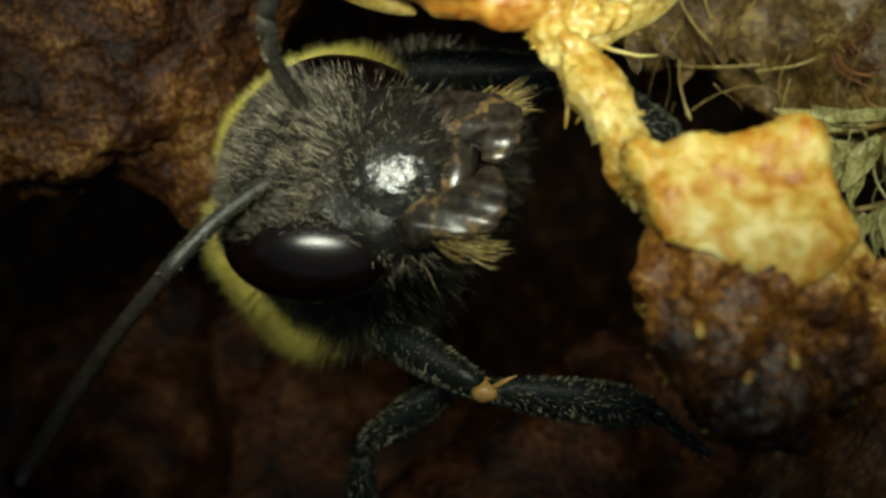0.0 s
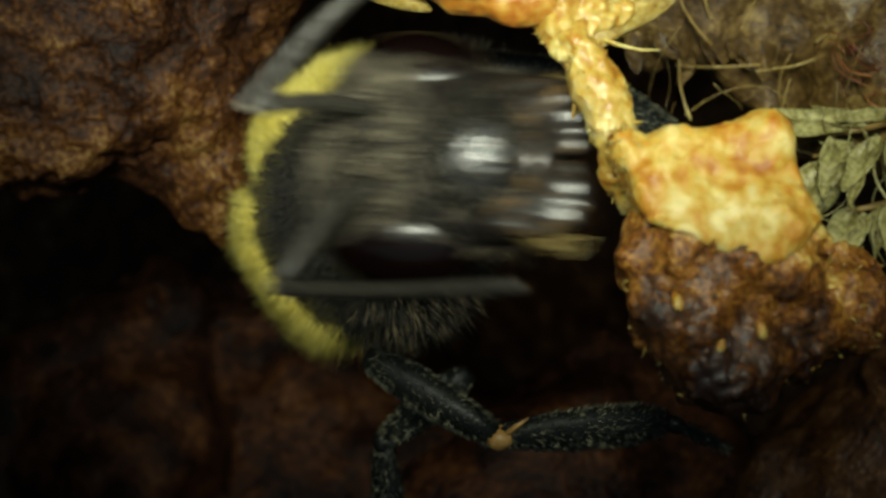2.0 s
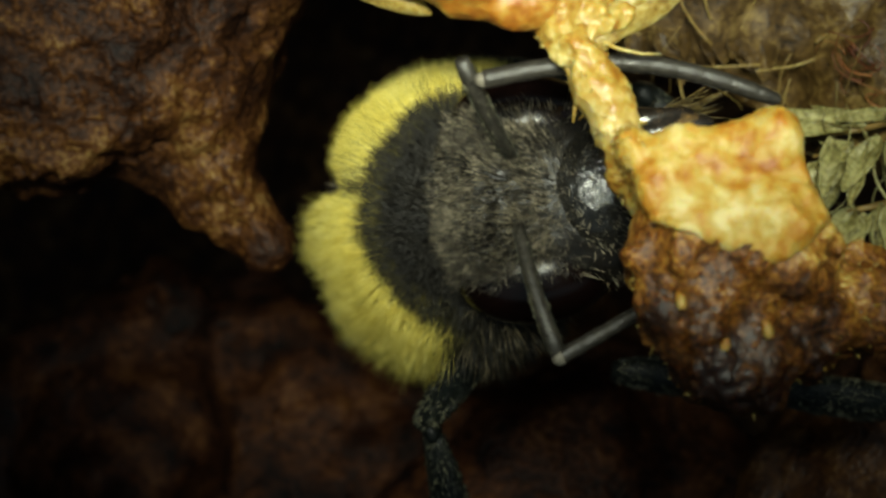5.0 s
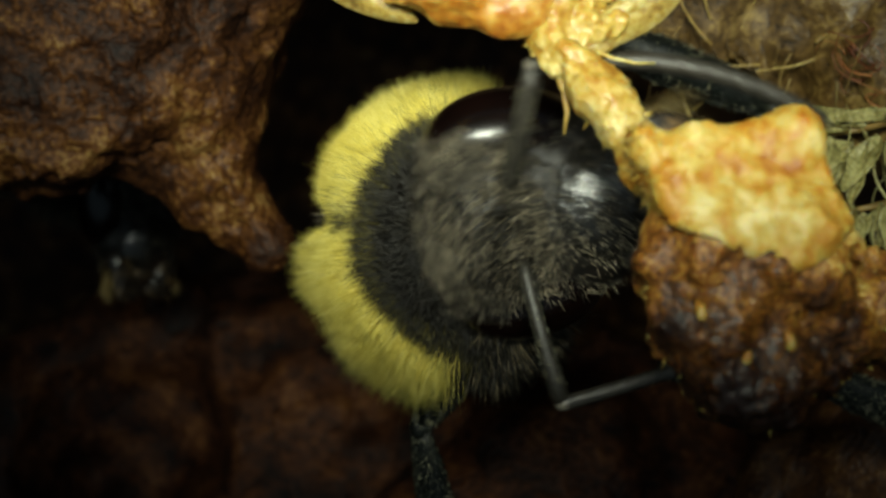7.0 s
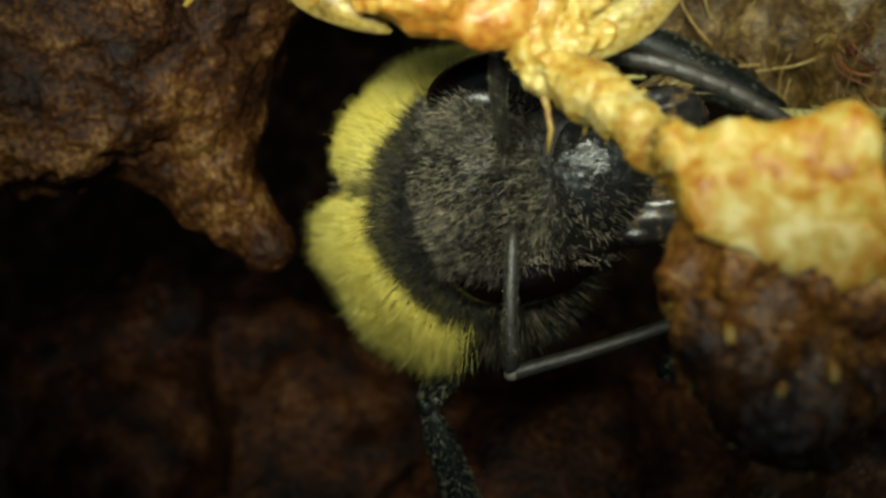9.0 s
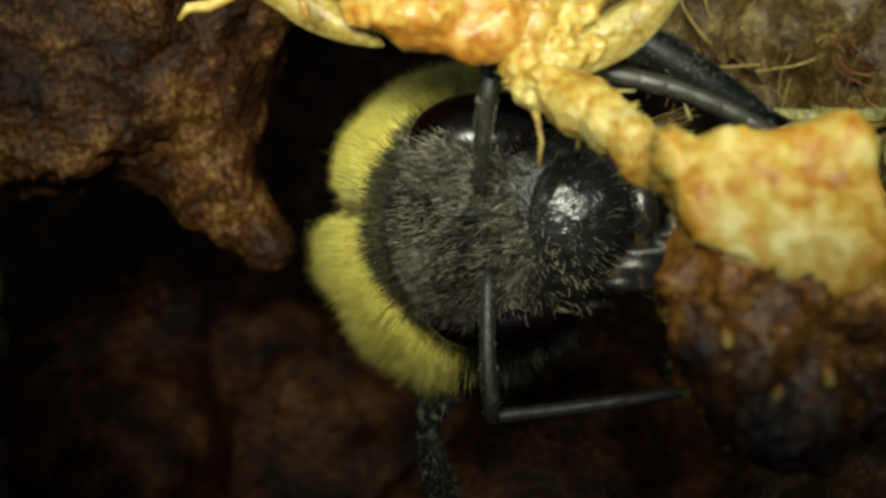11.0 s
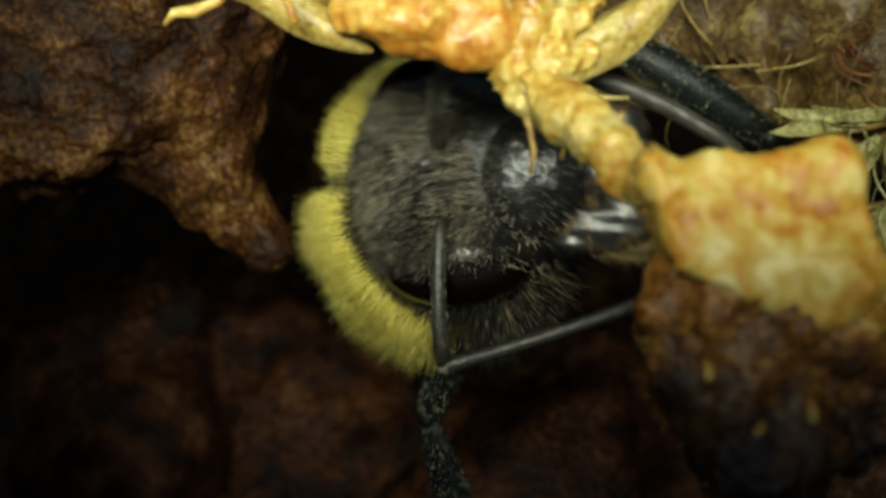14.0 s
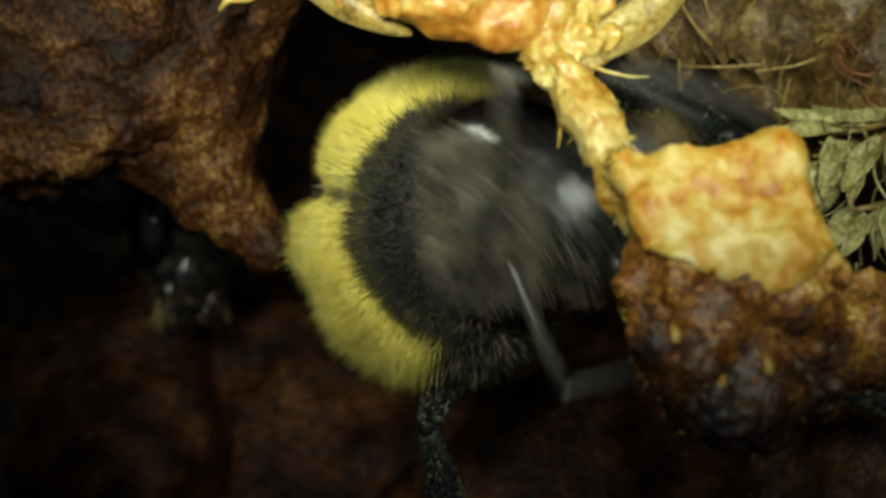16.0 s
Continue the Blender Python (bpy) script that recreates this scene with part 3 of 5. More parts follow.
def bee_head(thing, dense=1.0):
    def f(P):
        d = union(0.35, ball(P, (0, -0.05, 0), (1.0, 1.38, 2.0)), ball(P, (0.12, -1.35, 0), (0.95, 1.4, 1.62)), ball(P, (0.35, 0.45, 0), (0.7, 0.75, 1.4)))
        d = carve(0.15, d, ball(P, (1.25, -0.05, 0.55), (0.26, 0.22, 0.22)))
        d = carve(0.15, d, ball(P, (1.25, -0.05, -0.55), (0.26, 0.22, 0.22)))
        return d + 0.02 * fractal(P, 3, 3, 201)
    v, q = solid(f, (-1.4, -3.2, -2.4), (1.6, 2.1, 2.4), 0.06)
    head = mesh("head", v, q, CHITIN, thing, "black hairy head with glossy face")
    for sgn in (-1, 1):
        v, q = ellipsoid((0, 0, 0), (0.89, 1.44, 0.89), 56, 40)
        eye = mesh("eye", v, q, EYE, head, "glossy dark brown compound eye")
        eye.matrix_basis = pose(-0.04 * MM, -0.30 * MM, 1.36 * sgn * MM, 5 * sgn, 0, -4)

        surface_hairs(head, int(1100 * dense), (-0.04, -0.30, 1.36 * sgn), (0.89, 1.44, 0.89), lambda D, g=sgn: (g * D[:, 2] < 0.18) & (g * D[:, 2] > -0.25), (0.12, 0.34), (0.007, 0.011), BFUR, "orbit_fur", "short dark hairs round the eye", (0.25, 0.1, 0.5 * sgn), 16)

        def jaw(P, g=sgn):
            W = P * (1, 1, g)
            d = union(0.15, ball(W, (0.5, -2.2, 1.15), (0.33, 0.42, 0.27)), ball(W, (0.69, -2.75, 0.87), (0.23, 0.70, 0.46)), ball(W, (0.75, -3.22, 0.55), (0.15, 0.36, 0.5)))
            return d + 0.010 * np.sin(W[..., 2] * 20 + W[..., 1] * 3) + 0.006 * fractal(P, 3, 2, 77)
        v, q = solid(jaw, (-0.1, -4.2, -1.9 if sgn < 0 else -0.3), (1.4, -1.5, 0.3 if sgn < 0 else 1.9), 0.045)
        mesh("mandible", v, q, JAW, head, "ridged horn-coloured jaw")
    v, q = ellipsoid((0.44, -1.55, 0), (0.84, 1.10, 1.18), 110, 80, 0.02, 4.5, 4)
    mesh("clypeus", v, q, CLYPEUS, head, "bulging pitted glossy black face plate")
    v, q = ellipsoid((0.62, -2.65, 0), (0.28, 0.30, 0.6), 26, 16, 0.05, 3, 14)
    mesh("labrum", v, q, JAW, head)
    for p in ((0.93, 0.80, 0), (0.80, 0.98, 0.34), (0.80, 0.98, -0.34)):
        v, q = ellipsoid(p, (0.10, 0.10, 0.10), 14, 10)
        mesh("ocellus", v, q, EYE, head, "tiny glossy simple eye")
    surface_hairs(head, int(12000 * dense), (0.05, -0.02, 0), (0.98, 1.33, 1.86), lambda D: (D[:, 1] > 0.15) & (D[:, 0] > -0.2) & (np.abs(D[:, 2]) < 0.85), (0.16, 0.40), (0.007, 0.011), BFUR, "crown_fur", "dark grey bristly crown fur", (0.1, 0.75, 0), 11, 0.22)
    surface_hairs(head, int(6500 * dense), (0.1, -0.05, 0), (0.98, 1.35, 1.75), lambda D: (D[:, 0] > 0.4) & (D[:, 1] > -0.75) & (np.abs(D[:, 2]) < 0.8), (0.18, 0.42), (0.007, 0.011), BFUR, "face_fur", "frosted grey face fur", (0.0, 0.85, 0), 12, 0.25)
    surface_hairs(head, int(900 * dense), (0.44, -1.55, 0), (0.84, 1.10, 1.18), lambda D: (D[:, 0] > 0.0), (0.10, 0.24), (0.007, 0.011), BFUR, "clypeus_hairs", "", (0.1, -0.5, 0), 13)
    surface_hairs(head, int(800 * dense), (-0.05, -1.6, 0), (0.8, 1.0, 1.25), lambda D: (D[:, 0] < 0.2) & (D[:, 1] < 0.3), (0.35, 0.8), (0.009, 0.014), TFUR, "cheek_fur", "tawny beard of long hairs", (-0.2, -0.5, 0), 14)
    for sgn in (-1, 1):
        rng = np.random.default_rng(20 + sgn)
        n = 70
        root = np.stack([rng.uniform(0.2, 0.7, n), rng.uniform(-3.0, -2.4, n), sgn * rng.uniform(1.0, 1.3, n)], 1)
        way = np.tile((-0.1, -0.75, 0.45 * sgn), (n, 1)) + rng.normal(0, 0.12, (n, 3))
        v, f2 = hairs(root, way, rng.uniform(0.7, 1.1, n), rng.uniform(0.013, 0.02, n), np.tile((0.3, 0, -0.25 * sgn), (n, 1)), 4)
        h = mesh("jaw_fringe", v, f2, STRAW, head, "curved golden fringe of jaw hairs")
        h["kind"] = "stuff"
    return head


def bumblebee(label, seed=0, notch=True):
    dense = 1.0 if notch else 0.25
    thing = empty("bumblebee", label, "bumblebee", "bumblebees of the nest")
    v, q = ellipsoid((0, 0, 0), (2.35, 2.5, 2.55), 48, 32, 0.02, 1.5, 5)
    v[:, 1] *= np.where(v[:, 1] < 0, 0.68, 1)
    mesh("thorax", v, q, CHITIN, thing, "black thorax under dense fur")
    thorax_hairs(thing, 60000 if notch else 6000, (49, 90), (-95, 66), (0.64, 0.94), (0.005, 0.009) if notch else (0.018, 0.03), YFUR, "collar_fur", "bright lemon-yellow furry collar", 0.12, notch, 31 + seed)
    thorax_hairs(thing, int(16000 * dense), (6, 47), (-130, 130), (0.45, 0.78), (0.008, 0.014), NFUR, "neck_fur", "dark grey-black neck fur", 0.3, False, 32 + seed)
    thorax_hairs(thing, 10000 if notch else 500, (40, 64), (-95, 84), (0.45, 0.85), (0.005, 0.009), OFUR, "ruff_fur", "dark hairs edging the yellow collar", 0.35, False, 36 + seed, 0.2)
    thorax_hairs(thing, int(4200 * dense), (30, 95), (92, 222), (0.5, 1.1), (0.012, 0.020), TFUR, "breast_fur", "tawny grey breast fur", 0.25, False, 33 + seed)
    thorax_hairs(thing, int(5000 * dense), (92, 150), (-100, 100), (0.5, 0.9), (0.012, 0.020), BFUR, "back_fur", "black fur on the back", -0.1, False, 34 + seed)
    v, q = ellipsoid((-5.0, 0.6, 0), (3.5, 2.3, 2.5), 40, 26, 0.02, 1, 6)
    mesh("abdomen", v, q, CHITIN, thing, "black furry abdomen")
    surface_hairs(thing, int(4000 * dense), (-5.0, 0.6, 0), (3.5, 2.3, 2.5), lambda D: D[:, 0] > -0.9, (0.4, 0.7), (0.014, 0.022), BFUR, "abdomen_fur", "", (-0.6, 0, 0), 35 + seed)
    head = bee_head(thing, dense)
    return thing, head


def leg(thing, name, femur, tibia, wide, amber=False):
    a = limb("femur", femur, wide * np.array((0.55, 0.8, 1, 1, 0.9, 0.75, 0.5)), LEGM, thing, name + " upper leg, greenish black", 0.75, 1500, 41, shag=0.75)
    b = limb("tibia", tibia, wide * np.array((0.5, 0.75, 0.95, 1.05, 1.1, 1.0, 0.6)), LEGM, thing, name + " shin, greenish black and bristly", 0.6, 1900, 42, shag=0.75)
    v, q = ellipsoid((0.05, 0, 0), (wide * 0.56, wide * 0.5, wide * 0.55), 16, 10, 0.3, 4, 3)
    mesh("knee", v, q, JOINT if amber else LEGM, b, "amber knee joint" if amber else "")
    if amber:
        v, q = tube([(0.12, -0.05, 0.05), (0.28, -0.14, 0.30), (0.50, -0.18, 0.50)], (0.07, 0.05, 0.012), 8)
        mesh("spur", v, q, JOINT, b, "short pale knee spur")
    c = limb("tarsus", 1.8, wide * np.array((0.3, 0.42, 0.4, 0.25, 0.33, 0.3, 0.2, 0.3, 0.27, 0.18, 0.25, 0.2)), LEGM, b, "", 0.8, 160, 43)
    c.matrix_basis = pose(tibia * MM, 0, 0, 0, 35, 10)
    return a, b


nest_cavity()
upper_crust()
lower_crust()
side_crust()
fibre_wad()
SHOOTS, SHREDS = "moss shoots in the lining", "bract shreds in the lining"
leafy_shoot("moss_shoot", "pale dry moss shoot with hollow curling leaves", "moss", SHOOTS, (8.4, 24.9, 31.9), 9, 3, (105, 150), (0.9, 1.5), (0.17, 0.30), MOSS)
leafy_shoot("moss_shoot", "pale dry moss shoot lying along the lining", "moss", SHOOTS, (8.9, 25.3, 32.4), 4, 6, (168, 190), (1.3, 1.9), (0.14, 0.22), MOSS)
leafy_shoot("moss_shoot", "pale dry moss shoot below the lining", "moss", SHOOTS, (9.3, 25.6, 30.8), 7, 5, (95, 150), (0.9, 1.4), (0.14, 0.26), MOSS)
leafy_shoot("bract_shred", "torn brown bract shred hanging from the lining", "bract", SHREDS, (6.1, 27.6, 34.9), 8, 4, (60, 115), (0.8, 1.5), (0.16, 0.30), WAD)
leafy_shoot("bract_shred", "torn brown bract shred beside the wax strand", "bract", SHREDS, (4.9, 27.9, 34.9), 6, 8, (65, 120), (0.7, 1.3), (0.14, 0.26), WAD)
curled_fibres("lining_fibres", 40, ((4.6, 25.9, 32.4), (11, 26.9, 36.5)), (1.0, 3.5), (0.012, 0.04), STRAW, "tangled straw-coloured lining fibres", 0.5)
curled_fibres("rust_fibres", 34, ((8.2, 24.6, 33.2), (10.5, 25.6, 34.6)), (0.8, 1.8), (0.014, 0.036), REDTH, "tangle of rust-red rootlets", 1.4)
curled_fibres("green_fibres", 60, ((7.0, 25.0, 29.5), (11, 26.4, 33.0)), (0.8, 2.2), (0.012, 0.03), MOSS, "fine green-brown moss fibres", 0.8)

lump = wax_lump()
roof = wax_roof()
strand = wax_strand()
bee, head = bumblebee("black bumblebee with lemon-yellow collar at the nest mouth")
scapes = [limb("scape", 2.6, (0.085, 0.115, 0.125, 0.125, 0.13, 0.14, 0.15, 0.12), ANTM, head, "grey-black feeler shaft", 1.0, 450, 3, 0.07, 12, 0.4) for k in range(2)]
feelers = [flagellum(head, thick=w, arch=a) for w, a in ((0.155, 0.42), (0.13, -0.06))]
pedicels = [mesh("pedicel", *ellipsoid((0.02, 0, 0), (0.15, 0.13, 0.13), 16, 10), JOINTP, head, "pale horn-coloured feeler elbow") for k in range(2)]
fore_right = leg(bee, "front", 2.9, 3.2, 0.40, True)
mid_right = leg(bee, "middle", 2.4, 3.2, 0.36)
fore_left = leg(bee, "front", 4.1, 3.0, 0.50)
other, other_head = bumblebee("second black and yellow bumblebee deep in the nest", 50, False)


def shaken(rows, body, jolts):
    """Rows of a part with short jolts added: at each time, the way right and up in millimetres and the turn in degrees that it makes in a thirtieth of a second."""
    where, out = dict(body), []
    for t, m in rows:
        out.append((t, m))
        if t in jolts:
            dx, dz, turn = jolts[t]
            b = where[t]
            c = (b @ m).translation
            for k in (-1, 1):
                swing = Matrix.Translation(c + k * MM * Vector((dx, 0, dz))) @ Matrix.Rotation(radians(k * turn), 4, "Y") @ Matrix.Translation(-c)
                if 0 <= t + k / FPS <= 16:
                    out.append((t + k / FPS, b.inverted() @ swing @ b @ m))
    return sorted(out, key=lambda r: r[0])


# ---- everything that moves ----
def poised(part, rows):
    """The bee stays still for the first tenth of a second."""
    walk(part, [rows[0], (0.1, rows[0][1]), *rows[1:]])


def motions():
    body = [
        (0, pose(-0.00147, 0.02468, 0.03099, 177.9, 13.8, -107.3)),
        (0.5, pose(-0.00138, 0.02470, 0.03100, 161.7, 2.9, -91.1)),
        (1, pose(-0.00110, 0.02470, 0.03064, 171.6, 1.0, -90.8)),
        (1.5, pose(-0.00081, 0.02470, 0.03095, 179.4, -0.8, -89.8)),
        (2, pose(-0.00091, 0.02468, 0.03099, 173.9, 13.2, -107.8)),
        (2.5, pose(-0.00135, 0.02468, 0.03114, 177.9, 13.8, -107.3)),
        (3, pose(-0.00163, 0.02468, 0.03130, 177.9, 13.8, -107.3)),
        (3.5, pose(-0.00075, 0.02468, 0.03103, 173.9, 13.2, -107.8)),
        (4, pose(0.00012, 0.02470, 0.03097, 171.7, -2.5, -93.3)),
        (6.5, pose(0.00087, 0.02390, 0.03003, -178.1, 1.8, -89.2)),
        (7, pose(0.00056, 0.02390, 0.03030, -177.7, 1.7, -88.9)),
        (7.5, pose(0.00097, 0.02390, 0.03027, -177.5, 0.8, -89.7)),
        (8, pose(0.00085, 0.02390, 0.03062, -177.3, 1.3, -89.5)),
        (8.5, pose(0.00083, 0.02390, 0.03061, -177.9, 1.4, -89.1)),
        (9, pose(0.00086, 0.02390, 0.03086, -178.5, 1.8, -89.2)),
        (9.5, pose(0.00074, 0.02390, 0.03040, -177.7, 1.6, -89.2)),
        (12, pose(0.00097, 0.02390, 0.03080, -179.7, 1.4, -95.8)),
        (12.5, pose(0.00067, 0.02390, 0.03093, -179.8, 0.7, -95.5)),
        (13, pose(0.00084, 0.02390, 0.03076, -178.8, 1.5, -95.9)),
        (13.5, pose(0.00088, 0.02390, 0.03094, -179.7, 1.2, -95.9)),
        (14, pose(0.00065, 0.02390, 0.03092, -179.6, 0.6, -96.0)),
        (14.5, pose(0.00073, 0.02390, 0.03051, -179.6, 0.8, -98.5)),
        (15, pose(0.00024, 0.02390, 0.03035, 162.2, -0.3, -99.1)),
        (15.5, pose(0.00030, 0.02390, 0.03046, 168.3, 1.8, -91.0)),
        (16, pose(0.00048, 0.02390, 0.03053, 176.0, 1.6, -89.0)),
    ]
    poised(bee, body)
    face = [
        (0, pose(0.00411, -0.00056, -0.00132, -4.7, 41.2, -3.0)),
        (0.5, pose(0.00332, 0.00015, 0.00116, -3.3, -12.3, 0.9)),
        (1, pose(0.00468, -0.00072, 0.00075, -3.7, -4.2, 3.0)),
        (1.5, pose(0.00371, -0.00096, -0.00022, -2.4, 3.1, -0.9)),
        (2, pose(0.00295, -0.00100, -0.00144, 2.1, 22.0, 3.5)),
        (2.5, pose(0.00355, -0.00054, -0.00178, -1.5, 58.3, -3.2)),
        (3, pose(0.00340, -0.00006, -0.00188, 6.9, 60.0, 12.5)),
        (3.5, pose(0.00280, -0.00066, -0.00129, 2.1, 25.3, 0.8)),
        (4, pose(0.00261, -0.00068, -0.00026, 7.3, 7.0, 15.1)),
        (6.5, pose(0.00235, -0.00041, -0.00013, 7.7, -7.1, -3.7)),
        (7, pose(0.00242, -0.00046, -0.00032, 9.6, -6.3, -5.0)),
        (7.5, pose(0.00256, -0.00035, -0.00020, 9.9, -2.9, -1.5)),
        (8, pose(0.00273, -0.00033, 0.00000, 10.7, -5.0, -2.2)),
        (8.5, pose(0.00275, -0.00014, -0.00038, 8.6, -5.4, -3.8)),
        (9, pose(0.00260, -0.00010, -0.00040, 6.2, -7.0, -3.3)),
        (9.5, pose(0.00316, -0.00012, -0.00021, 9.2, -6.2, -3.4)),
        (12, pose(0.00280, 0.00015, -0.00012, 1.3, -5.8, -1.7)),
        (12.5, pose(0.00253, 0.00018, -0.00027, 0.9, -3.0, -3.0)),
        (13, pose(0.00323, 0.00017, 0.00014, 4.8, -5.8, -1.5)),
        (13.5, pose(0.00263, 0.00040, -0.00021, 1.4, -4.7, -1.5)),
        (14, pose(0.00240, 0.00041, -0.00031, 1.5, -2.3, -0.9)),
        (14.5, pose(0.00316, 0.00010, 0.00003, 1.3, -3.3, 9.0)),
        (15, pose(0.00254, 0.00031, 0.00033, 17.6, -9.1, 8.7)),
        (15.5, pose(0.00210, -0.00033, 0.00022, 13.0, -8.2, 1.3)),
        (16, pose(0.00195, -0.00038, -0.00015, 9.1, -5.5, -5.0)),
    ]
    jolts = {0.5: (0.05, -0.05, 2), 1: (0.12, -0.16, 2), 2: (0.42, 0, 0), 3.5: (0.15, 0.05, 3), 4: (0.06, 0.05, 2), 6.5: (0.05, 0.08, 3), 7: (0.08, 0.05, 3), 7.5: (0, 0.22, 0), 8: (0, 0.24, 0), 8.5: (0, 0.1, 2),
             9.5: (0.03, 0.14, 0), 12: (0, 0.28, 0), 12.5: (0.12, -0.02, 3), 13: (0.1, 0.1, 4), 14: (0.08, 0.03, 2), 15: (0.12, 0.12, 4), 15.5: (0.02, 0.15, 2), 16: (0.2, -0.22, 4)}
    poised(head, shaken(face, body, jolts))
    poised(pedicels[0], [
        (0, pose(0.00359, -0.00025, -0.00059, -106.4, -16.7, -27.8)),
        (0.5, pose(0.00042, 0.00042, -0.00304, -90.4, -8.4, -70.7)),
        (1, pose(0.00248, 0.00089, -0.00247, -91.5, 4.0, -93.7)),
        (1.5, pose(0.00344, 0.00017, -0.00143, -90.2, 0.4, -102.3)),
        (2, pose(0.00316, 0.00127, 0.00002, -111.8, 47.4, -101.8)),
        (2.5, pose(0.00313, -0.00041, 0.00089, 122.6, -22.0, 47.0)),
        (3, pose(0.00282, -0.00073, 0.00117, 155.1, -18.8, 25.2)),
        (3.5, pose(0.00340, 0.00071, -0.00120, -105.3, 32.8, -100.0)),
        (4, pose(0.00343, 0.00083, -0.00081, -96.8, 10.8, -105.6)),
        (6.5, pose(0.00235, -0.00072, -0.00267, -86.6, -20.6, -83.0)),
        (7, pose(0.00256, -0.00057, -0.00256, -86.8, -22.4, -81.7)),
        (7.5, pose(0.00248, -0.00021, -0.00268, -84.6, -22.1, -87.3)),
        (8, pose(0.00240, -0.00034, -0.00272, -84.7, -25.8, -85.3)),
        (8.5, pose(0.00285, -0.00016, -0.00238, -85.8, -25.5, -83.0)),
        (9, pose(0.00294, 0.00012, -0.00227, -86.3, -21.9, -83.2)),
        (9.5, pose(0.00250, -0.00025, -0.00267, -85.9, -23.6, -83.4)),
        (12, pose(0.00305, -0.00035, -0.00212, -84.1, -17.8, -91.9)),
        (12.5, pose(0.00324, -0.00045, -0.00181, -83.4, -20.7, -91.3)),
        (13, pose(0.00299, -0.00030, -0.00220, -83.4, -19.3, -92.7)),
        (13.5, pose(0.00318, -0.00046, -0.00190, -82.8, -21.5, -92.3)),
        (14, pose(0.00328, -0.00042, -0.00175, -82.7, -19.5, -94.3)),
        (14.5, pose(0.00315, -0.00062, -0.00190, -168.5, 60.1, -153.3)),
        (15, pose(0.00324, 0.00078, -0.00158, -137.2, 67.1, -122.9)),
        (15.5, pose(0.00243, -0.00019, -0.00272, -90.5, 0.9, -104.9)),
        (16, pose(0.00270, 0.00001, -0.00251, -85.4, -15.3, -90.2)),
    ])
    poised(pedicels[1], [
        (0, pose(0.00108, 0.00145, 0.00267, -149.3, -54.6, -9.1)),
        (0.5, pose(0.00352, 0.00058, 0.00043, -123.9, -22.5, -12.9)),
        (1, pose(0.00289, -0.00081, 0.00216, -91.1, 2.9, -93.6)),
        (1.5, pose(0.00226, -0.00127, 0.00246, -91.8, 13.3, -81.0)),
        (2, pose(0.00220, 0.00084, 0.00268, -89.7, 3.1, -68.0)),
        (2.5, pose(0.00119, 0.00226, 0.00174, 154.1, -41.6, 34.6)),
        (3, pose(0.00169, 0.00246, 0.00060, -105.8, -13.2, -22.2)),
        (3.5, pose(0.00196, -0.00070, 0.00288, -88.8, -14.2, -78.0)),
        (4, pose(0.00195, -0.00059, 0.00291, -104.2, 27.8, -101.8)),
        (6.5, pose(0.00172, -0.00076, 0.00295, -96.9, 22.8, -90.6)),
        (7, pose(0.00159, -0.00019, 0.00308, -91.5, 6.6, -86.2)),
        (7.5, pose(0.00139, -0.00013, 0.00312, -92.3, 8.2, -89.0)),
        (8, pose(0.00151, -0.00008, 0.00310, -95.5, 18.2, -90.4)),
        (8.5, pose(0.00145, 0.00019, 0.00310, -93.3, 12.9, -88.0)),
        (9, pose(0.00131, 0.00032, 0.00310, -92.8, 10.5, -88.6)),
        (9.5, pose(0.00147, 0.00084, 0.00295, -85.8, -25.3, -83.0)),
        (12, pose(0.00144, -0.00028, 0.00310, -97.6, 18.2, -96.4)),
        (12.5, pose(0.00122, -0.00027, 0.00313, -95.9, 16.2, -93.7)),
        (13, pose(0.00254, -0.00002, 0.00264, -95.1, 12.0, -96.5)),
        (13.5, pose(0.00103, 0.00026, 0.00313, -97.7, 18.6, -96.3)),
        (14, pose(0.00112, -0.00000, 0.00315, -96.8, 16.5, -96.0)),
        (14.5, pose(0.00096, 0.00011, 0.00314, -102.5, 18.3, -108.6)),
        (15, pose(0.00187, 0.00103, 0.00275, -121.3, -23.6, -16.7)),
        (15.5, pose(0.00251, -0.00125, 0.00229, -94.7, 11.4, -96.1)),
        (16, pose(0.00120, -0.00090, 0.00300, -92.7, 11.5, -86.5)),
    ])
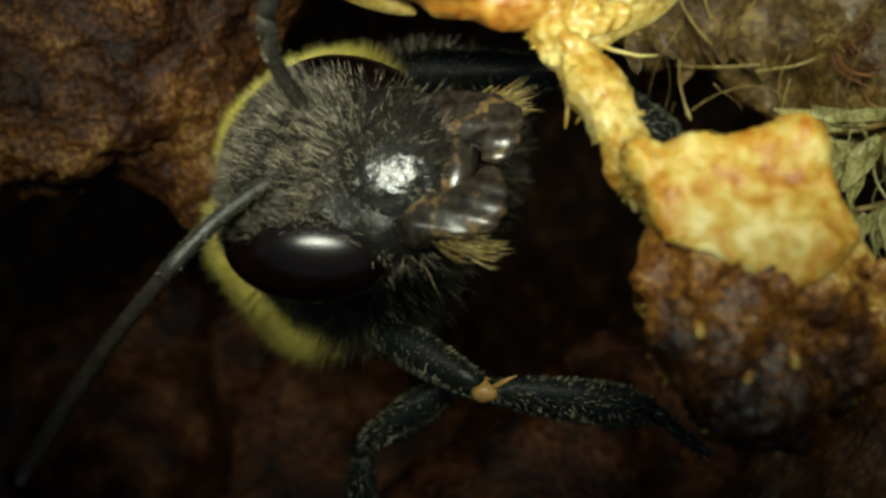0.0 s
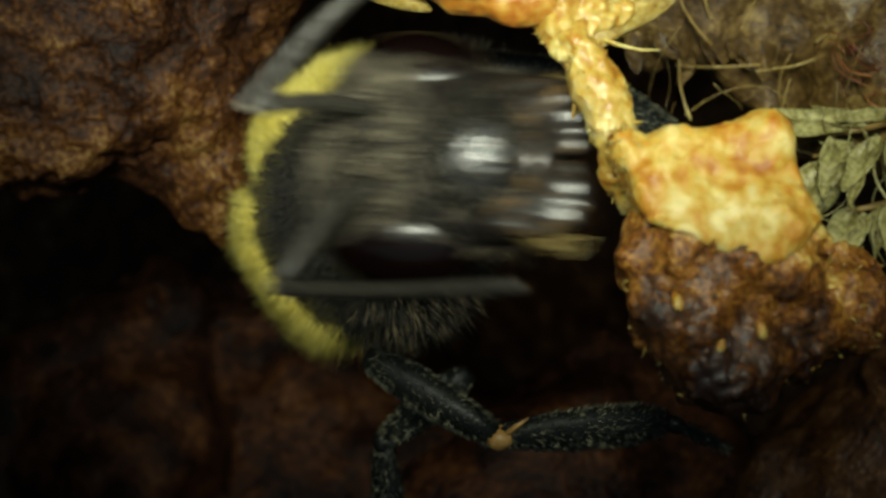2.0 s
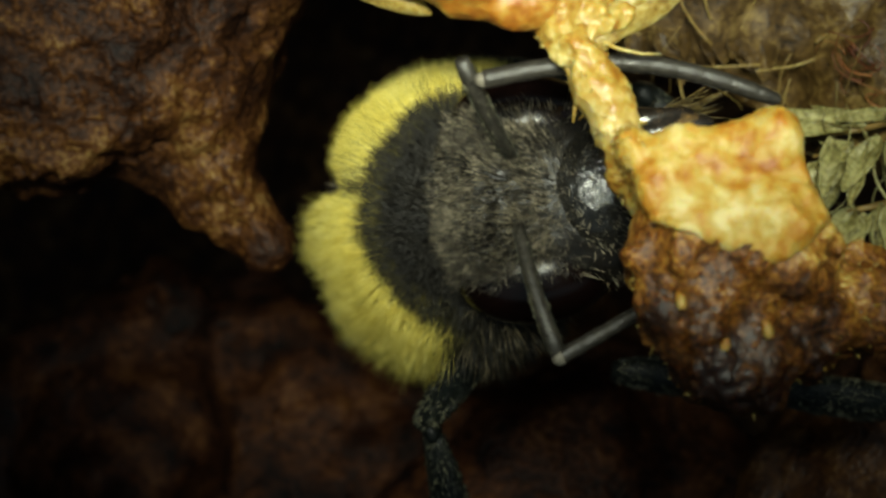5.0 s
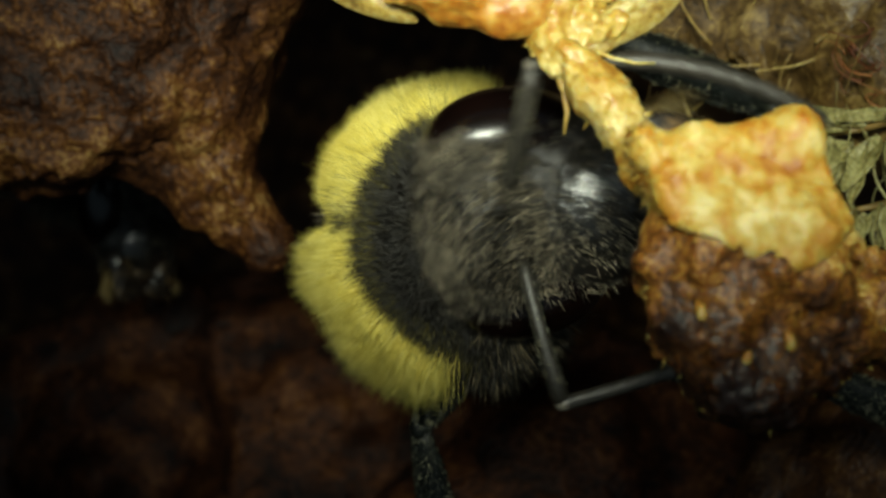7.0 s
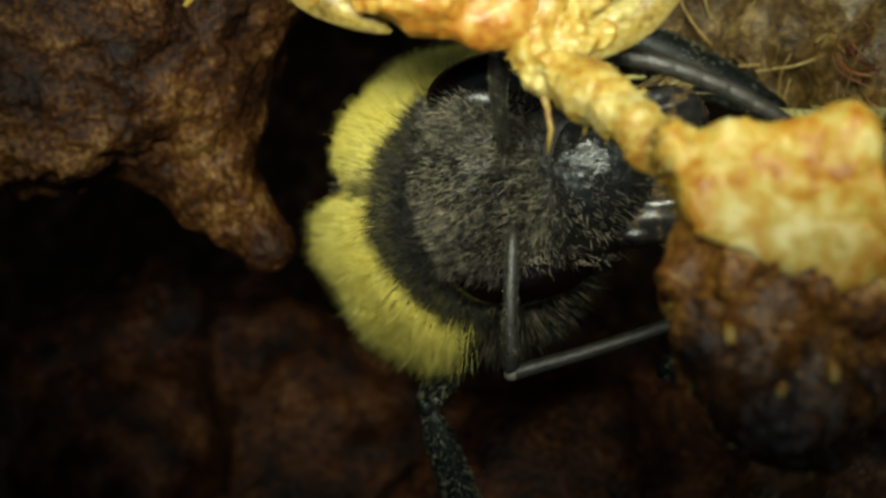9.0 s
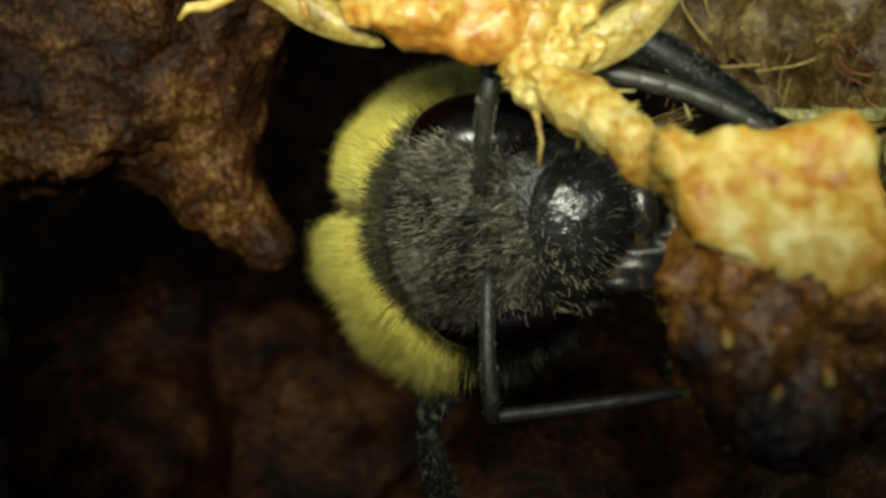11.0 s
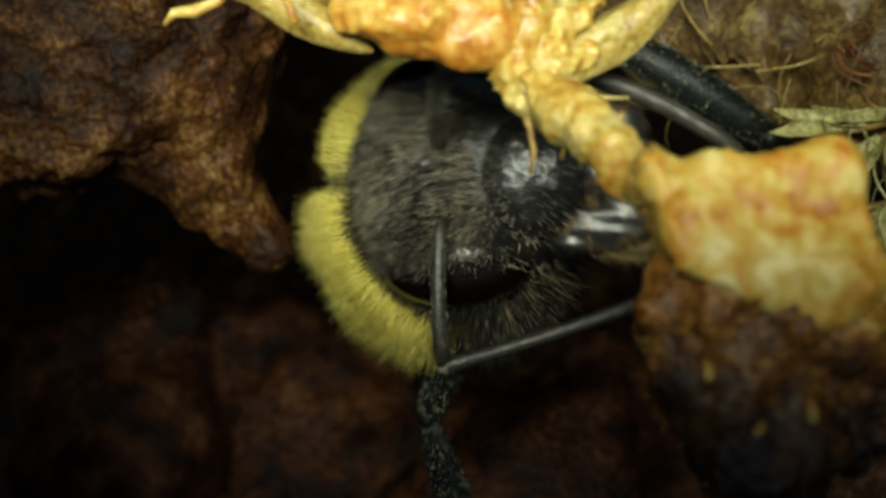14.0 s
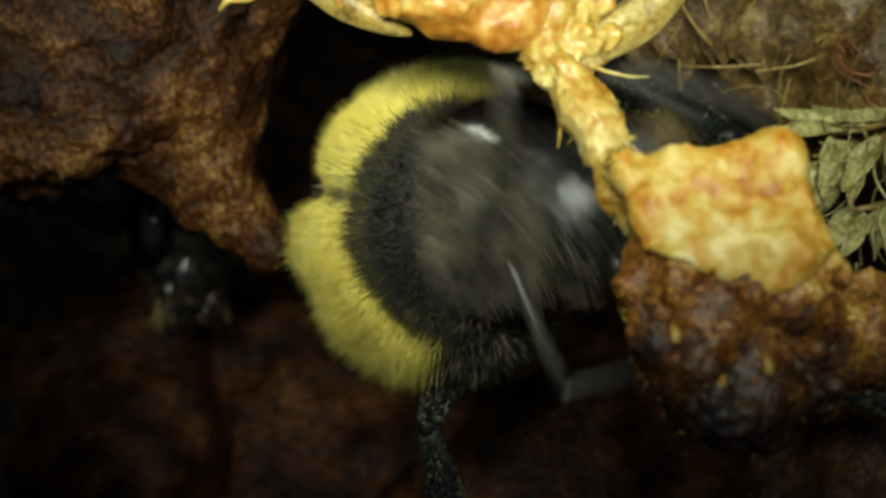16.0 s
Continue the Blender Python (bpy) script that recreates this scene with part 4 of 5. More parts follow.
    poised(scapes[0], [
        (0, pose(0.00100, -0.00005, -0.00055, -88.0, 0.8, -4.3)),
        (0.5, pose(0.00100, -0.00005, -0.00055, 123.2, 73.2, 141.0)),
        (1, pose(0.00100, -0.00005, -0.00055, 21.0, 47.7, 32.5)),
        (1.5, pose(0.00100, -0.00005, -0.00055, -31.4, 19.8, 5.0)),
        (2, pose(0.00100, -0.00005, -0.00055, 129.8, -12.7, 31.5)),
        (2.5, pose(0.00100, -0.00005, -0.00055, -138.5, -33.7, -9.5)),
        (3, pose(0.00100, -0.00005, -0.00055, -131.1, -41.5, -20.5)),
        (3.5, pose(0.00100, -0.00005, -0.00055, 3.3, 14.4, 17.5)),
        (4, pose(0.00100, -0.00005, -0.00055, 29.8, 5.8, 20.0)),
        (6.5, pose(0.00100, -0.00005, -0.00055, -48.9, 54.6, -26.3)),
        (7, pose(0.00100, -0.00005, -0.00055, -42.2, 50.7, -18.4)),
        (7.5, pose(0.00100, -0.00005, -0.00055, -27.3, 55.2, -6.3)),
        (8, pose(0.00100, -0.00005, -0.00055, -32.7, 56.6, -11.5)),
        (8.5, pose(0.00100, -0.00005, -0.00055, -27.4, 44.6, -3.3)),
        (9, pose(0.00100, -0.00005, -0.00055, -17.5, 41.4, 4.9)),
        (9.5, pose(0.00100, -0.00005, -0.00055, -29.0, 54.5, -7.6)),
        (12, pose(0.00100, -0.00005, -0.00055, -37.9, 37.0, -8.4)),
        (12.5, pose(0.00100, -0.00005, -0.00055, -46.2, 29.1, -10.2)),
        (13, pose(0.00100, -0.00005, -0.00055, -34.8, 39.4, -7.1)),
        (13.5, pose(0.00100, -0.00005, -0.00055, -45.0, 31.3, -10.7)),
        (14, pose(0.00100, -0.00005, -0.00055, -46.5, 27.5, -9.2)),
        (14.5, pose(0.00100, -0.00005, -0.00055, -49.9, 31.2, -14.9)),
        (15, pose(0.00100, -0.00005, -0.00055, 8.9, 23.2, 20.2)),
        (15.5, pose(0.00100, -0.00005, -0.00055, -26.1, 56.5, -5.5)),
        (16, pose(0.00100, -0.00005, -0.00055, -19.3, 49.1, 1.9)),
    ])
    poised(scapes[1], [
        (0, pose(0.00100, -0.00005, 0.00055, 106.2, -54.6, 87.1)),
        (0.5, pose(0.00100, -0.00005, 0.00055, -44.8, 2.7, 14.1)),
        (1, pose(0.00100, -0.00005, 0.00055, -127.9, -38.3, -21.9)),
        (1.5, pose(0.00100, -0.00005, 0.00055, -112.4, -47.4, -44.1)),
        (2, pose(0.00100, -0.00005, 0.00055, 156.0, -55.0, 36.7)),
        (2.5, pose(0.00100, -0.00005, 0.00055, 100.2, -27.1, 85.2)),
        (3, pose(0.00100, -0.00005, 0.00055, 90.7, -1.0, 74.6)),
        (3.5, pose(0.00100, -0.00005, 0.00055, -126.3, -63.5, -33.9)),
        (4, pose(0.00100, -0.00005, 0.00055, -130.9, -65.0, -29.6)),
        (6.5, pose(0.00100, -0.00005, 0.00055, -116.8, -67.2, -44.6)),
        (7, pose(0.00100, -0.00005, 0.00055, -149.4, -76.6, -13.2)),
        (7.5, pose(0.00100, -0.00005, 0.00055, -152.1, -81.2, -11.0)),
        (8, pose(0.00100, -0.00005, 0.00055, -159.9, -78.7, -3.1)),
        (8.5, pose(0.00100, -0.00005, 0.00055, 168.5, -78.7, 28.0)),
        (9, pose(0.00100, -0.00005, 0.00055, 145.9, -79.3, 50.3)),
        (9.5, pose(0.00100, -0.00005, 0.00055, 132.3, -67.2, 62.1)),
        (12, pose(0.00100, -0.00005, 0.00055, -135.0, -78.9, -27.8)),
        (12.5, pose(0.00100, -0.00005, 0.00055, -118.8, -83.2, -44.3)),
        (13, pose(0.00100, -0.00005, 0.00055, -161.0, -53.7, 1.2)),
        (13.5, pose(0.00100, -0.00005, 0.00055, 111.9, -83.1, 84.7)),
        (14, pose(0.00100, -0.00005, 0.00055, 176.0, -87.1, 20.7)),
        (14.5, pose(0.00100, -0.00005, 0.00055, 93.9, -86.3, 102.8)),
        (15, pose(0.00100, -0.00005, 0.00055, 141.1, -57.8, 51.0)),
        (15.5, pose(0.00100, -0.00005, 0.00055, -115.0, -42.0, -38.4)),
        (16, pose(0.00100, -0.00005, 0.00055, -86.6, -70.3, -76.9)),
    ])
    poised(feelers[0], [
        (0, pose(0.00359, -0.00025, -0.00059, -106.4, -16.7, -27.8)),
        (0.5, pose(0.00042, 0.00042, -0.00304, -90.4, -8.4, -70.7)),
        (1, pose(0.00248, 0.00089, -0.00247, -91.5, 4.0, -93.7)),
        (1.5, pose(0.00344, 0.00017, -0.00143, -90.2, 0.4, -102.3)),
        (2, pose(0.00316, 0.00127, 0.00002, -111.8, 47.4, -101.8)),
        (2.5, pose(0.00313, -0.00041, 0.00089, 122.6, -22.0, 47.0)),
        (3, pose(0.00282, -0.00073, 0.00117, 155.1, -18.8, 25.2)),
        (3.5, pose(0.00340, 0.00071, -0.00120, -105.3, 32.8, -100.0)),
        (4, pose(0.00343, 0.00083, -0.00081, -96.8, 10.8, -105.6)),
        (6.5, pose(0.00235, -0.00072, -0.00267, -86.6, -20.6, -83.0)),
        (7, pose(0.00256, -0.00057, -0.00256, -86.8, -22.4, -81.7)),
        (7.5, pose(0.00248, -0.00021, -0.00268, -84.6, -22.1, -87.3)),
        (8, pose(0.00240, -0.00034, -0.00272, -84.7, -25.8, -85.3)),
        (8.5, pose(0.00285, -0.00016, -0.00238, -85.8, -25.5, -83.0)),
        (9, pose(0.00294, 0.00012, -0.00227, -86.3, -21.9, -83.2)),
        (9.5, pose(0.00250, -0.00025, -0.00267, -85.9, -23.6, -83.4)),
        (12, pose(0.00305, -0.00035, -0.00212, -84.1, -17.8, -91.9)),
        (12.5, pose(0.00324, -0.00045, -0.00181, -83.4, -20.7, -91.3)),
        (13, pose(0.00299, -0.00030, -0.00220, -83.4, -19.3, -92.7)),
        (13.5, pose(0.00318, -0.00046, -0.00190, -82.8, -21.5, -92.3)),
        (14, pose(0.00328, -0.00042, -0.00175, -82.7, -19.5, -94.3)),
        (14.5, pose(0.00315, -0.00062, -0.00190, -168.5, 60.1, -153.3)),
        (15, pose(0.00324, 0.00078, -0.00158, -137.2, 67.1, -122.9)),
        (15.5, pose(0.00243, -0.00019, -0.00272, -90.5, 0.9, -104.9)),
        (16, pose(0.00270, 0.00001, -0.00251, -85.4, -15.3, -90.2)),
    ])
    poised(feelers[1], [
        (0, pose(0.00108, 0.00145, 0.00267, -149.3, -54.6, -9.1)),
        (0.5, pose(0.00352, 0.00058, 0.00043, -123.9, -22.5, -12.9)),
        (1, pose(0.00289, -0.00081, 0.00216, -91.1, 2.9, -93.6)),
        (1.5, pose(0.00226, -0.00127, 0.00246, -91.8, 13.3, -81.0)),
        (2, pose(0.00220, 0.00084, 0.00268, -89.7, 3.1, -68.0)),
        (2.5, pose(0.00119, 0.00226, 0.00174, 154.1, -41.6, 34.6)),
        (3, pose(0.00169, 0.00246, 0.00060, -105.8, -13.2, -22.2)),
        (3.5, pose(0.00196, -0.00070, 0.00288, -88.8, -14.2, -78.0)),
        (4, pose(0.00195, -0.00059, 0.00291, -104.2, 27.8, -101.8)),
        (6.5, pose(0.00172, -0.00076, 0.00295, -96.9, 22.8, -90.6)),
        (7, pose(0.00159, -0.00019, 0.00308, -91.5, 6.6, -86.2)),
        (7.5, pose(0.00139, -0.00013, 0.00312, -92.3, 8.2, -89.0)),
        (8, pose(0.00151, -0.00008, 0.00310, -95.5, 18.2, -90.4)),
        (8.5, pose(0.00145, 0.00019, 0.00310, -93.3, 12.9, -88.0)),
        (9, pose(0.00131, 0.00032, 0.00310, -92.8, 10.5, -88.6)),
        (9.5, pose(0.00147, 0.00084, 0.00295, -85.8, -25.3, -83.0)),
        (12, pose(0.00144, -0.00028, 0.00310, -97.6, 18.2, -96.4)),
        (12.5, pose(0.00122, -0.00027, 0.00313, -95.9, 16.2, -93.7)),
        (13, pose(0.00254, -0.00002, 0.00264, -95.1, 12.0, -96.5)),
        (13.5, pose(0.00103, 0.00026, 0.00313, -97.7, 18.6, -96.3)),
        (14, pose(0.00112, -0.00000, 0.00315, -96.8, 16.5, -96.0)),
        (14.5, pose(0.00096, 0.00011, 0.00314, -102.5, 18.3, -108.6)),
        (15, pose(0.00187, 0.00103, 0.00275, -121.3, -23.6, -16.7)),
        (15.5, pose(0.00251, -0.00125, 0.00229, -94.7, 11.4, -96.1)),
        (16, pose(0.00120, -0.00090, 0.00300, -92.7, 11.5, -86.5)),
    ])
    poised(fore_right[0], [
        (0, pose(0.00177, -0.00040, 0.00198, -177.1, -17.9, -70.6)),
        (0.5, pose(0.00073, -0.00108, 0.00376, -155.4, -13.2, -75.5)),
        (1, pose(0.00076, -0.00121, 0.00369, -151.8, -32.8, -90.0)),
        (1.5, pose(0.00151, 0.00028, 0.00365, -153.8, 1.3, -83.1)),
        (2, pose(0.00255, -0.00034, 0.00249, -172.7, -21.1, -82.0)),
        (2.5, pose(0.00248, -0.00065, 0.00261, -173.6, -23.6, -82.4)),
        (3, pose(0.00243, -0.00101, 0.00274, -173.2, -22.3, -83.6)),
        (3.5, pose(0.00187, -0.00039, 0.00206, -173.8, -3.2, -77.2)),
        (4, pose(-0.00052, -0.00173, 0.00305, -151.8, -2.8, -93.7)),
        (6.5, pose(-0.00147, -0.00358, 0.00267, -155.3, -1.8, -89.2)),
        (7, pose(-0.00144, -0.00387, 0.00298, -155.1, -2.3, -88.9)),
        (7.5, pose(-0.00154, -0.00342, 0.00292, -154.2, -2.5, -89.7)),
        (8, pose(-0.00150, -0.00352, 0.00329, -154.8, -2.7, -89.5)),
        (8.5, pose(-0.00147, -0.00359, 0.00325, -154.9, -2.1, -89.1)),
        (9, pose(-0.00145, -0.00358, 0.00348, -155.2, -1.5, -89.2)),
        (9.5, pose(-0.00147, -0.00368, 0.00306, -155.1, -2.2, -89.2)),
        (12, pose(-0.00187, -0.00334, 0.00334, -154.8, -0.5, -95.8)),
        (12.5, pose(-0.00192, -0.00365, 0.00344, -154.2, -0.3, -95.5)),
        (13, pose(-0.00189, -0.00341, 0.00336, -154.8, -1.3, -95.9)),
        (13.5, pose(-0.00189, -0.00342, 0.00347, -154.6, -0.5, -95.9)),
        (14, pose(-0.00196, -0.00365, 0.00343, -154.0, -0.4, -96.0)),
        (14.5, pose(-0.00210, -0.00348, 0.00304, -154.2, -0.5, -98.5)),
        (15, pose(-0.00098, 0.00033, 0.00200, -145.0, -45.7, -96.1)),
        (15.5, pose(-0.00053, -0.00163, 0.00245, -155.7, -6.7, -90.4)),
        (16, pose(-0.00145, -0.00415, 0.00262, -155.2, -1.1, -88.9)),
    ])
    poised(fore_right[1], [
        (0, pose(0.00269, -0.00300, 0.00287, -166.2, -11.5, -113.0)),
        (0.5, pose(0.00143, -0.00381, 0.00443, -156.8, 16.5, -91.0)),
        (1, pose(0.00075, -0.00365, 0.00526, -154.7, 6.2, -90.8)),
        (1.5, pose(0.00186, -0.00260, 0.00359, -150.3, -19.0, -105.3)),
        (2, pose(0.00292, -0.00302, 0.00353, -166.6, 3.6, -116.8)),
        (2.5, pose(0.00283, -0.00328, 0.00377, -165.0, 3.1, -117.2)),
        (3, pose(0.00273, -0.00368, 0.00384, -164.7, 6.4, -118.2)),
        (3.5, pose(0.00251, -0.00321, 0.00222, -166.8, -18.6, -114.4)),
        (4, pose(-0.00071, -0.00462, 0.00320, -151.4, 8.5, -93.3)),
        (6.5, pose(-0.00142, -0.00648, 0.00276, -155.4, -25.0, -88.4)),
        (7, pose(-0.00138, -0.00676, 0.00310, -155.3, -25.5, -88.1)),
        (7.5, pose(-0.00153, -0.00632, 0.00304, -154.2, -25.7, -89.3)),
        (8, pose(-0.00148, -0.00642, 0.00343, -154.9, -25.8, -89.0)),
        (8.5, pose(-0.00143, -0.00648, 0.00336, -155.0, -25.3, -88.5)),
        (9, pose(-0.00141, -0.00648, 0.00356, -155.4, -24.7, -88.5)),
        (9.5, pose(-0.00143, -0.00657, 0.00318, -155.2, -25.4, -88.5)),
        (12, pose(-0.00216, -0.00623, 0.00336, -154.9, -23.7, -95.2)),
        (12.5, pose(-0.00220, -0.00654, 0.00346, -154.2, -23.5, -95.2)),
        (13, pose(-0.00219, -0.00630, 0.00342, -154.9, -24.5, -95.3)),
        (13.5, pose(-0.00219, -0.00631, 0.00350, -154.6, -23.7, -95.4)),
        (14, pose(-0.00227, -0.00653, 0.00346, -154.0, -23.6, -95.8)),
        (14.5, pose(-0.00253, -0.00635, 0.00306, -154.2, -23.7, -98.2)),
        (15, pose(-0.00119, -0.00168, 0.00408, -154.4, 23.0, -90.7)),
        (15.5, pose(-0.00055, -0.00451, 0.00279, -155.1, 15.5, -91.2)),
        (16, pose(-0.00140, -0.00705, 0.00268, -155.4, -10.0, -88.6)),
    ])
    poised(mid_right[0], [
        (0, pose(0.00095, -0.00198, 0.00338, 162.6, -35.1, 76.8)),
        (0.5, pose(0.00088, -0.00283, 0.00274, 141.0, -55.3, 108.5)),
        (1, pose(0.00087, -0.00209, 0.00279, 140.8, -47.7, 111.3)),
        (1.5, pose(0.00088, -0.00158, 0.00329, 145.6, -36.0, 112.7)),
        (2, pose(0.00129, -0.00200, 0.00299, 164.0, -43.8, 87.9)),
        (2.5, pose(0.00149, -0.00200, 0.00330, 165.7, -42.5, 93.3)),
        (3, pose(0.00140, -0.00221, 0.00345, 164.8, -42.7, 91.3)),
        (3.5, pose(0.00096, -0.00209, 0.00281, 155.0, -55.4, 77.9)),
        (4, pose(0.00071, -0.00140, 0.00263, 114.4, -59.9, 125.7)),
        (6.5, pose(0.00038, 0.00015, 0.00199, 142.9, -46.9, 122.3)),
        (7, pose(0.00041, -0.00012, 0.00204, 141.3, -48.7, 125.5)),
        (7.5, pose(0.00040, 0.00033, 0.00177, 138.1, -50.5, 129.1)),
        (8, pose(0.00041, 0.00025, 0.00206, 137.3, -51.4, 128.5)),
        (8.5, pose(0.00040, 0.00023, 0.00201, 135.1, -52.7, 129.1)),
        (9, pose(0.00051, 0.00019, 0.00208, 141.1, -51.7, 132.3)),
        (9.5, pose(0.00038, 0.00004, 0.00225, 143.0, -46.3, 122.2)),
        (12, pose(0.00053, 0.00032, 0.00196, 131.5, -57.1, 134.0)),
        (12.5, pose(0.00046, 0.00007, 0.00213, 127.6, -57.3, 135.2)),
        (13, pose(0.00049, 0.00030, 0.00198, 126.9, -57.7, 132.8)),
        (13.5, pose(0.00047, 0.00035, 0.00220, 122.3, -58.7, 134.0)),
        (14, pose(0.00042, 0.00016, 0.00222, 118.4, -58.8, 134.5)),
        (14.5, pose(0.00042, 0.00025, 0.00185, 115.5, -59.5, 131.7)),
        (15, pose(0.00026, -0.00047, 0.00222, 19.2, -72.0, 179.9)),
        (15.5, pose(0.00035, -0.00042, 0.00211, 80.5, -68.9, 158.2)),
        (16, pose(0.00039, -0.00028, 0.00202, 119.7, -60.3, 138.7)),
    ])
    poised(mid_right[1], [
        (0, pose(0.00140, -0.00007, 0.00477, -26.9, -82.7, 135.5)),
        (0.5, pose(0.00045, -0.00153, 0.00471, -111.0, -64.4, -133.6)),
        (1, pose(0.00028, -0.00059, 0.00457, -97.7, -67.5, -149.4)),
        (1.5, pose(0.00013, 0.00021, 0.00470, -57.5, -71.6, -174.1)),
        (2, pose(0.00136, -0.00027, 0.00465, -110.1, -83.2, -147.3)),
        (2.5, pose(0.00139, -0.00023, 0.00492, -98.3, -82.6, -166.4)),
        (3, pose(0.00136, -0.00045, 0.00508, -77.3, -83.4, 175.6)),
        (3.5, pose(0.00125, -0.00076, 0.00479, -41.2, -84.1, 153.8)),
        (4, pose(0.00001, -0.00042, 0.00470, -119.9, -59.2, -132.3)),
        (6.5, pose(-0.00050, 0.00154, 0.00374, -82.2, -73.4, -158.5)),
        (7, pose(-0.00051, 0.00117, 0.00384, -91.7, -73.7, -148.1)),
        (7.5, pose(-0.00056, 0.00151, 0.00362, -98.4, -72.8, -141.5)),
        (8, pose(-0.00052, 0.00142, 0.00394, -104.0, -72.6, -136.6)),
        (8.5, pose(-0.00052, 0.00135, 0.00392, -109.7, -71.5, -131.2)),
        (9, pose(-0.00049, 0.00129, 0.00397, -122.3, -69.0, -119.1)),
        (9.5, pose(-0.00050, 0.00144, 0.00399, -110.5, -69.9, -134.7)),
        (12, pose(-0.00038, 0.00126, 0.00397, -95.9, -74.8, -145.1)),
        (12.5, pose(-0.00046, 0.00098, 0.00415, -99.9, -73.1, -142.8)),
        (13, pose(-0.00038, 0.00124, 0.00401, -103.5, -73.1, -141.3)),
        (13.5, pose(-0.00039, 0.00125, 0.00425, -109.4, -71.1, -137.2)),
        (14, pose(-0.00045, 0.00105, 0.00427, -112.1, -69.3, -136.2)),
        (14.5, pose(-0.00039, 0.00116, 0.00391, -116.1, -68.1, -136.2)),
        (15, pose(-0.00048, -0.00047, 0.00451, -122.1, -60.9, -142.0)),
        (15.5, pose(-0.00045, -0.00010, 0.00435, -120.1, -63.1, -128.2)),
        (16, pose(-0.00050, 0.00051, 0.00411, -115.6, -67.5, -126.7)),
    ])
    poised(fore_left[0], [(t, m @ Matrix.Translation((-1.2 * MM, 0, 0))) for t, m in [
        (0, pose(-0.00142, -0.00092, -0.00241, -169.8, -0.9, -95.7)),
        (0.5, pose(-0.00061, -0.00024, -0.00282, -155.4, 16.9, -79.5)),
        (1, pose(-0.00052, -0.00038, -0.00307, -155.3, 6.8, -79.7)),
        (1.5, pose(-0.00042, -0.00052, -0.00269, -154.9, -1.2, -78.8)),
        (2, pose(-0.00124, -0.00021, -0.00246, -169.6, 3.0, -96.2)),
        (2.5, pose(-0.00135, -0.00081, -0.00226, -169.8, -0.9, -95.7)),
        (3, pose(-0.00139, -0.00108, -0.00210, -169.8, -0.9, -95.7)),
        (3.5, pose(-0.00118, -0.00006, -0.00242, -169.6, 3.0, -96.2)),
        (4, pose(-0.00032, 0.00079, -0.00259, -152.2, 6.3, -82.3)),
        (6.5, pose(-0.00240, -0.00378, -0.00389, -154.6, -23.0, -92.2)),
        (7, pose(-0.00236, -0.00414, -0.00362, -154.4, -24.2, -91.9)),
        (7.5, pose(-0.00236, -0.00371, -0.00373, -153.3, -25.1, -93.1)),
        (8, pose(-0.00238, -0.00386, -0.00338, -153.8, -26.1, -92.7)),
        (8.5, pose(-0.00236, -0.00387, -0.00346, -153.9, -26.3, -92.2)),
        (9, pose(-0.00239, -0.00381, -0.00326, -154.3, -26.4, -92.1)),
        (9.5, pose(-0.00236, -0.00401, -0.00365, -153.9, -28.8, -92.2)),
        (12, pose(-0.00259, -0.00347, -0.00324, -152.7, -34.2, -98.6)),
        (12.5, pose(-0.00255, -0.00374, -0.00309, -152.2, -33.4, -98.0)),
        (13, pose(-0.00259, -0.00358, -0.00311, -153.2, -33.9, -97.2)),
        (13.5, pose(-0.00255, -0.00347, -0.00294, -153.3, -32.4, -96.6)),
        (14, pose(-0.00254, -0.00367, -0.00293, -152.9, -31.7, -96.4)),
        (14.5, pose(-0.00269, -0.00346, -0.00327, -153.4, -31.1, -98.1)),
        (15, pose(-0.00145, -0.00106, -0.00393, -155.3, -11.8, -98.2)),
        (15.5, pose(-0.00125, -0.00191, -0.00360, -155.1, -14.8, -90.1)),
        (16, pose(-0.00113, -0.00255, -0.00314, -154.9, -20.1, -88.3)),
    ]])
